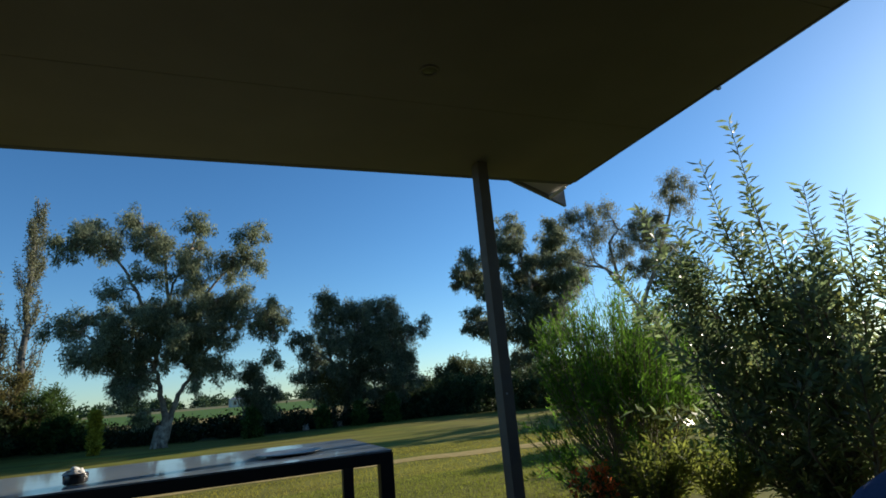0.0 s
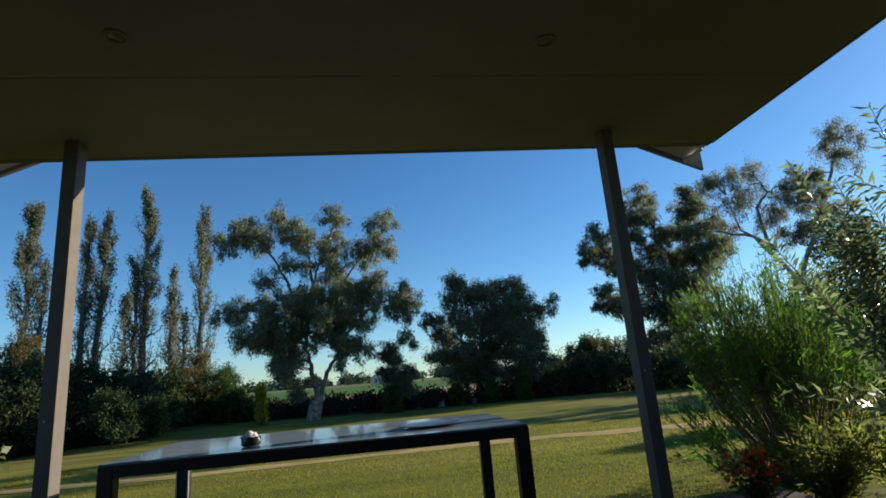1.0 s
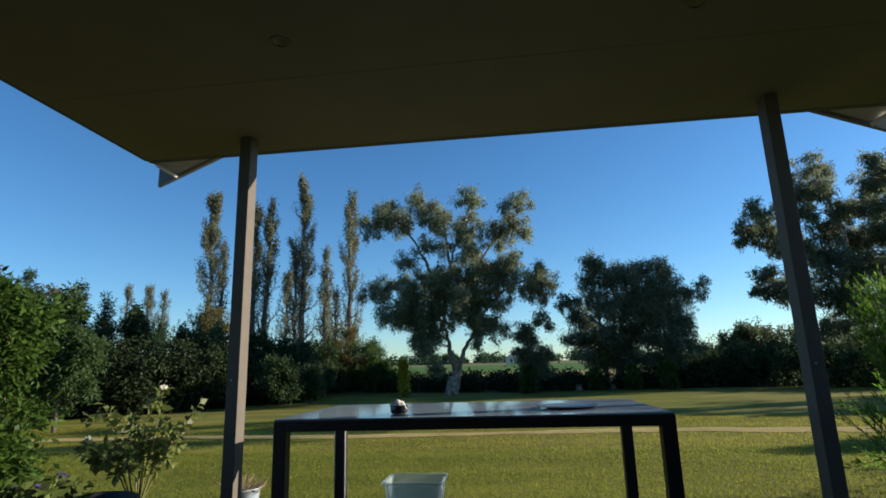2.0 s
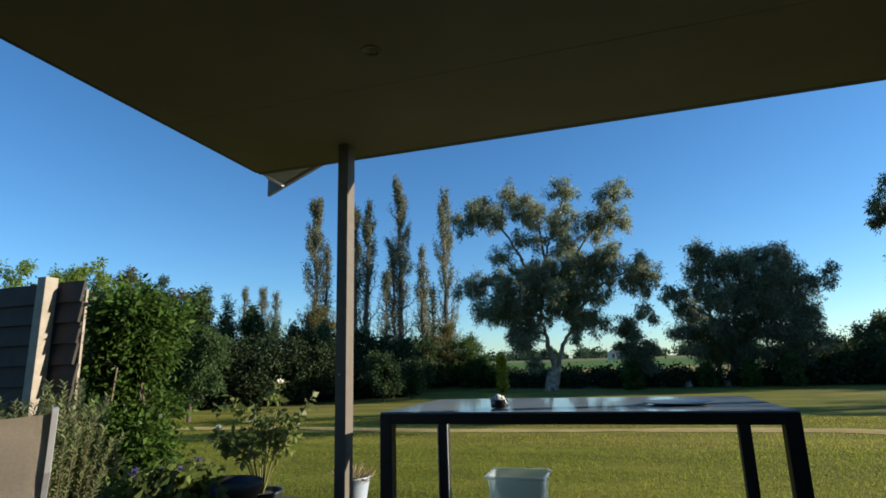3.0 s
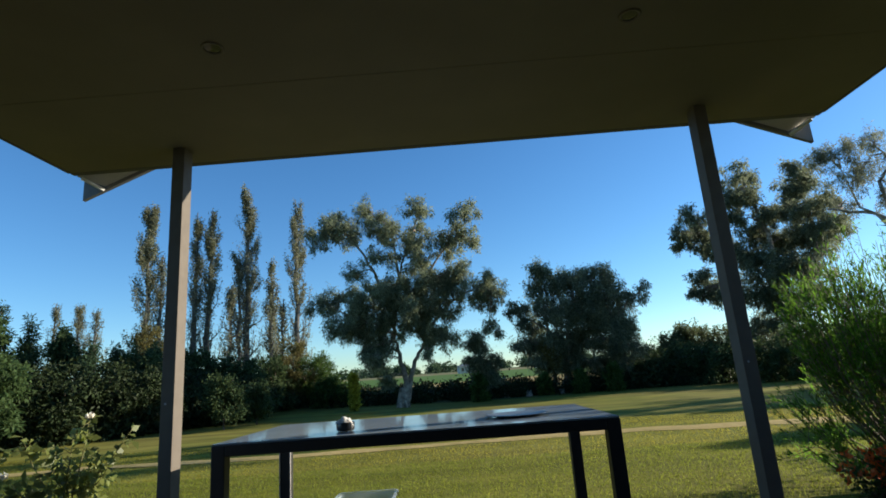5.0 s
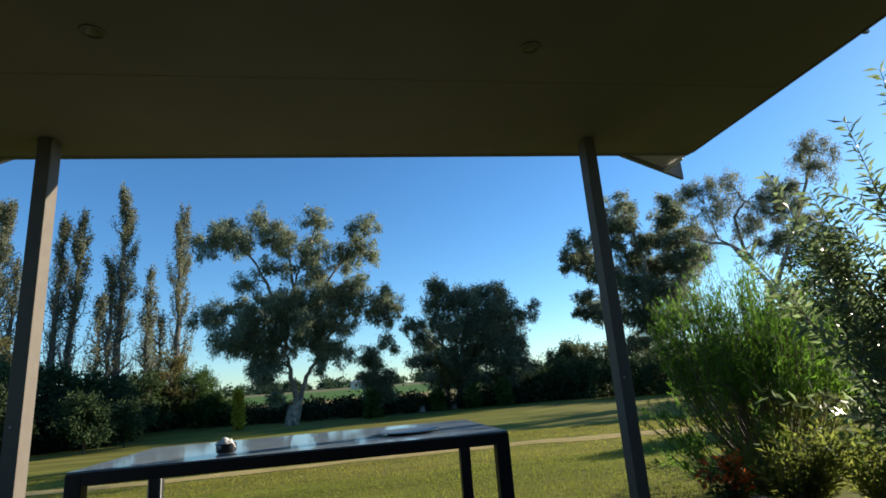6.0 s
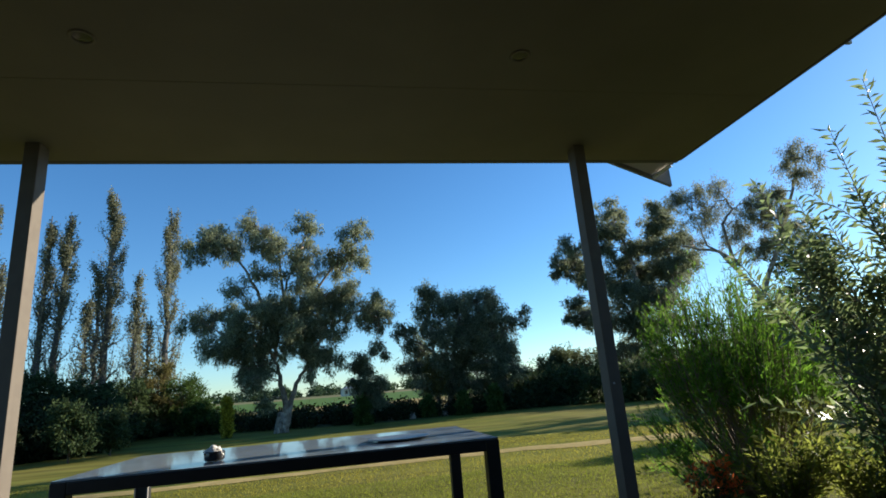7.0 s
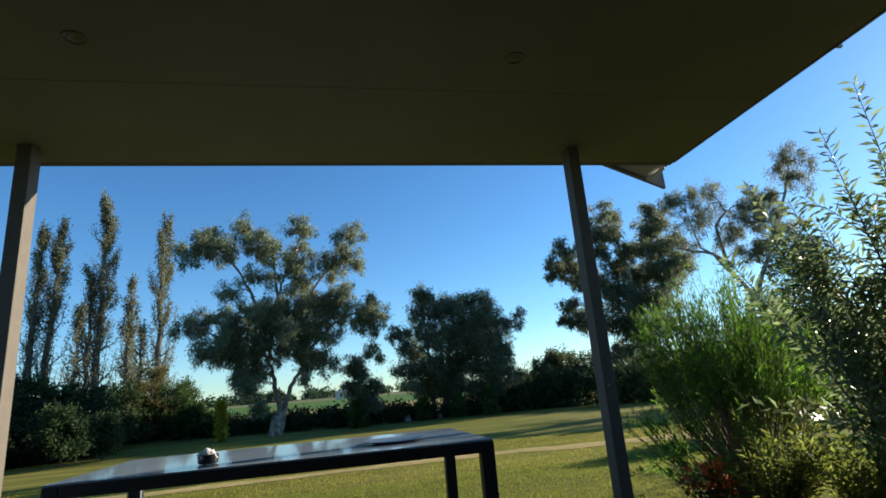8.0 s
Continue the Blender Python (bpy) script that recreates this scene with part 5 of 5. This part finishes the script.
def build_creeper():
    rng = np.random.default_rng(61)
    ob = thing("creeper", pose(-3.38, 4.75, GROUND), "dense green climbing creeper over the fence end", "creeper")
    lob = []
    for k in range(60):
        q = rng.uniform(0, 1)
        a = rng.uniform(0, 2 * math.pi)
        r = (0.36 + 0.08 * math.sin(q * 7)) * rng.uniform(0.3, 1)
        lob.append((r * math.cos(a) + 0.1 - 0.08 * q, 0.7 * r * math.sin(a), 0.06 + 1.56 * q, 0.15))
    wood = Shape()
    for k in range(14):
        a = rng.uniform(0, 2 * math.pi)
        limb(wood, (0.1 * math.cos(a), 0.1 * math.sin(a), 0), (0.25 * math.cos(a), 0.2 * math.sin(a), rng.uniform(0.9, 1.6)), 0.012, 0.004, rng, 0.1, 5, 5)
    wood.mesh("branchwork", M_TWIG, ob)
    pts, out = in_lobes(lob, 15000, rng, 0.16, 8, 0)
    leaf_part("foliage", pts, out + rng.normal(size=pts.shape) * 0.6 + np.array([0, 0, -0.3]), 0.065, 0.032, M_CREEPER, ob, rng)


build_creeper()


def build_rosemary(x, y, h, w, seed):
    rng = np.random.default_rng(seed)
    ob = thing("rosemary_bush", pose(x, y, GROUND), "grey-green bush of upright needle sprigs", "bush")
    wood, P, D = Shape(), [], []
    for k in range(120):
        a, q = rng.uniform(0, 2 * math.pi), rng.uniform(0, 1) ** 0.6
        tip = Vector((w * q * math.cos(a), w * q * math.sin(a), h * rng.uniform(0.6, 1.05) * (1 - 0.3 * q)))
        mid = tip * 0.5 + Vector((0.06 * math.cos(a), 0.06 * math.sin(a), -0.04))
        shoot(wood, P, D, rng, [(0, 0, 0), mid, mid.lerp(tip, 0.6), tip], 0.005, 80, 0.8, 0.2)
    wood.mesh("branchwork", M_TWIG, ob)
    leaf_part("foliage", np.array(P), np.array(D), 0.042, 0.011, M_GREY, ob, rng)


build_rosemary(-2.98, 3.95, 1.08, 0.40, 71)
build_rosemary(-3.35, 3.6, 1.12, 0.42, 72)


def build_chair():
    """A sling chair of pale fabric on a tube frame, its back to the lawn."""
    ob = thing("sling_chair", pose(-1.96, 2.75, 0, 0, 0, 235), "beige mesh sling chair with an aluminium frame", "chair")
    w, h = 0.54, 0.85
    for s in (-1, 1):
        x = s * w / 2
        line = [(-0.30, 0.42), (-0.05, 0.40), (0.12, 0.44), (0.22, 0.62), (0.27, h)]
        bm = bmesh.new()
        rows = []
        for k, (y, z) in enumerate(line):
            y0, z0 = line[max(k - 1, 0)]
            y1, z1 = line[min(k + 1, 4)]
            nrm = Vector((0, -(z1 - z0), y1 - y0)).normalized() * 0.017
            rows.append([bm.verts.new((x + dx, y + sg * nrm.y, z + sg * nrm.z)) for dx, sg in ((-0.011, -1), (0.011, -1), (0.011, 1), (-0.011, 1))])
        for a, b in zip(rows, rows[1:]):
            for k in range(4):
                bm.faces.new((a[k], a[(k + 1) % 4], b[(k + 1) % 4], b[k]))
        bm.faces.new(rows[0][::-1]), bm.faces.new(rows[-1])
        bmesh.ops.bevel(bm, geom=bm.edges[:], offset=0.002, segments=1, affect="EDGES")
        part("side_rail", bm, M_ALU, ob, "flat satin aluminium rail")
        for y0, y1 in ((-0.28, -0.33), (0.14, 0.24)):
            sh = Shape()
            sh.tube([(x, y0, 0.42), (x, y1, 0.0)], [0.013, 0.013], 8)
            sh.mesh("leg", M_ALU, ob)
        sh = Shape()
        sh.tube([(x, -0.31, 0.42), (x * 1.03, -0.29, 0.62), (x * 1.03, 0.0, 0.64), (x, 0.23, 0.62)], [0.013] * 4, 8)
        sh.mesh("armrest", M_ALU, ob)
    for nm, prof in (("backrest", [(0.135, 0.45), (0.215, 0.61), (0.24, 0.72), (0.262, h - 0.02)]), ("seat", [(-0.30, 0.425), (-0.17, 0.405), (-0.05, 0.395), (0.10, 0.425)])):
        bm = bmesh.new()
        rows = []
        for y, z in prof:
            rows.append([bm.verts.new((-w / 2 + w * k / 8, y + 0.012 * math.sin(math.pi * k / 8), z - (0.015 * math.sin(math.pi * k / 8) if nm == "seat" else 0.012 * math.sin(math.pi * k / 8)))) for k in range(9)])
        for a, b in zip(rows, rows[1:]):
            for k in range(8):
                bm.faces.new((a[k], a[k + 1], b[k + 1], b[k]))
        bmesh.ops.solidify(bm, geom=bm.faces[:], thickness=0.004)
        part(nm, bm, M_SLING, ob, "beige mesh fabric", smooth=True)


build_chair()


def build_rose():
    rng = np.random.default_rng(81)
    pot = thing("plant_pot", pose(-1.80, 4.06, 0), "black glazed round plant pot filled with soil", "pot")
    part("pot", lathe([(0.0, 0.0), (0.13, 0.0), (0.145, 0.02), (0.20, 0.26), (0.222, 0.30), (0.228, 0.325), (0.222, 0.335), (0.208, 0.33), (0.19, 0.27), (0.0, 0.268)], 40), M_POT, pot, smooth=True)
    part("soil", lathe([(0.0, 0.298), (0.08, 0.302), (0.15, 0.295), (0.197, 0.285)], 28), M_SOIL, pot, smooth=True)
    low = thing("plant_pot", pose(-1.83, 4.48, 0), "small dark pot holding the rose bush", "pot")
    part("pot", lathe([(0.0, 0.0), (0.09, 0.0), (0.1, 0.02), (0.13, 0.18), (0.14, 0.2), (0.125, 0.2), (0.115, 0.17), (0.0, 0.17)], 32), M_POT, low, smooth=True)
    part("soil", lathe([(0.0, 0.182), (0.06, 0.184), (0.115, 0.176)], 24), M_SOIL, low, smooth=True)
    ob = thing("rose_bush", pose(-1.83, 4.48, 0.175), "leggy rose bush with white blooms behind the glazed pot", "rose")
    wood, P, D = Shape(), [], []
    canes = ((0.10, 0.02, 0.70), (0.06, -0.05, 0.60), (0.35, 0.05, 0.64), (0.28, -0.03, 0.46), (0.16, 0.08, 0.44), (-0.02, 0.03, 0.42), (-0.28, 0.0, 0.63), (-0.17, 0.04, 0.55), (-0.33, -0.02, 0.40), (-0.40, 0.03, 0.33), (-0.22, 0.06, 0.32))
    for t in canes:
        t = Vector(t)
        bend = Vector((rng.normal() * 0.02, rng.normal() * 0.02, 0.04))
        path = [(0.03 * t.x, 0, 0), t * 0.4 + bend + Vector((-0.1 * t.x, 0, 0.02)), t * 0.72 + bend * 0.6, t]
        shoot(wood, P, D, rng, path, 0.006, 12, 1.1, 0.5)
        for k in range(7):
            b = Vector(path[1]).lerp(t, rng.uniform(0.0, 0.95))
            e = b + Vector((rng.normal() * 0.065, rng.normal() * 0.05, rng.uniform(-0.04, 0.05)))
            shoot(wood, P, D, rng, [b, b.lerp(e, 0.5) + Vector((0, 0, 0.012)), e], 0.0025, 5, 1.1, 0.45)
    wood.mesh("branchwork", M_CANE, ob, "green canes")
    leaf_part("foliage", np.array(P), np.array(D) + np.array([0, 0, -0.35]), 0.058, 0.04, M_ROSE, ob, rng)
    for t in ((0.10, 0.02, 0.715), (-0.345, -0.02, 0.415)):
        c = np.array(t)
        pts = c + rng.normal(size=(30, 3)) * 0.006
        leaf_part("bloom", pts, rng.normal(size=(30, 3)) + np.array([0, 0, 0.6]), 0.024, 0.022, M_PETAL, ob, rng, "white rose bloom")


build_rose()


def build_pansies():
    rng = np.random.default_rng(91)
    pot = thing("plant_pot", pose(-1.74, 3.58, 0), "low dark planter under the pansies", "pot")
    part("pot", lathe([(0.0, 0.0), (0.17, 0.0), (0.19, 0.02), (0.24, 0.26), (0.25, 0.29), (0.235, 0.29), (0.22, 0.25), (0.0, 0.25)], 36), M_POT, pot, smooth=True)
    ob = thing("pansy_plant", pose(-1.74, 3.58, 0.25), "pansies with yellow-green leaves and violet flowers", "plant")
    wood, P, D, FP = Shape(), [], [], []
    for k in range(150):
        a, q = rng.uniform(0, 2 * math.pi), rng.uniform(0, 1) ** 0.6
        tip = Vector((0.29 * q * math.cos(a), 0.29 * q * math.sin(a), rng.uniform(0.08, 0.24)))
        shoot(wood, P, D, rng, [(tip.x * 0.4, tip.y * 0.4, 0), tip * 0.6, tip], 0.003, 8, 1.0, 0.4)
        if k % 17 == 0:
            FP.append(np.array(tip) + np.array([0, 0, 0.03]))
    wood.mesh("branchwork", M_TWIG, ob)
    leaf_part("foliage", np.array(P), np.array(D), 0.058, 0.042, M_PANSY, ob, rng)
    for c in FP:
        leaf_part("flower", c + rng.normal(size=(10, 3)) * 0.006, rng.normal(size=(10, 3)), 0.026, 0.024, M_PURPLE, ob, rng, "violet flower")


build_pansies()


def build_pail():
    rng = np.random.default_rng(95)
    pot = thing("pail", pose(-1.43, 5.02, 0), "pale blue pail with dry grass beside the post", "pail")
    part("pail", lathe([(0.0, 0.0), (0.085, 0.0), (0.09, 0.01), (0.118, 0.19), (0.124, 0.197), (0.118, 0.2), (0.105, 0.16), (0.0, 0.16)], 32), M_PAIL, pot, smooth=True)
    ob = thing("dry_grass_tuft", pose(-1.43, 5.02, 0.155), "tuft of dry straw-coloured grass in the pail", "grass")
    n = 160
    pts = np.stack([rng.normal(size=n) * 0.04, rng.normal(size=n) * 0.04, np.zeros(n)], 1)
    d = pts * 12 + rng.normal(size=(n, 3)) * 0.25 + np.array([0.15, 0, 1])
    leaf_part("grass_tuft", pts, d, 0.13, 0.008, M_DRY, ob, rng)


build_pail()
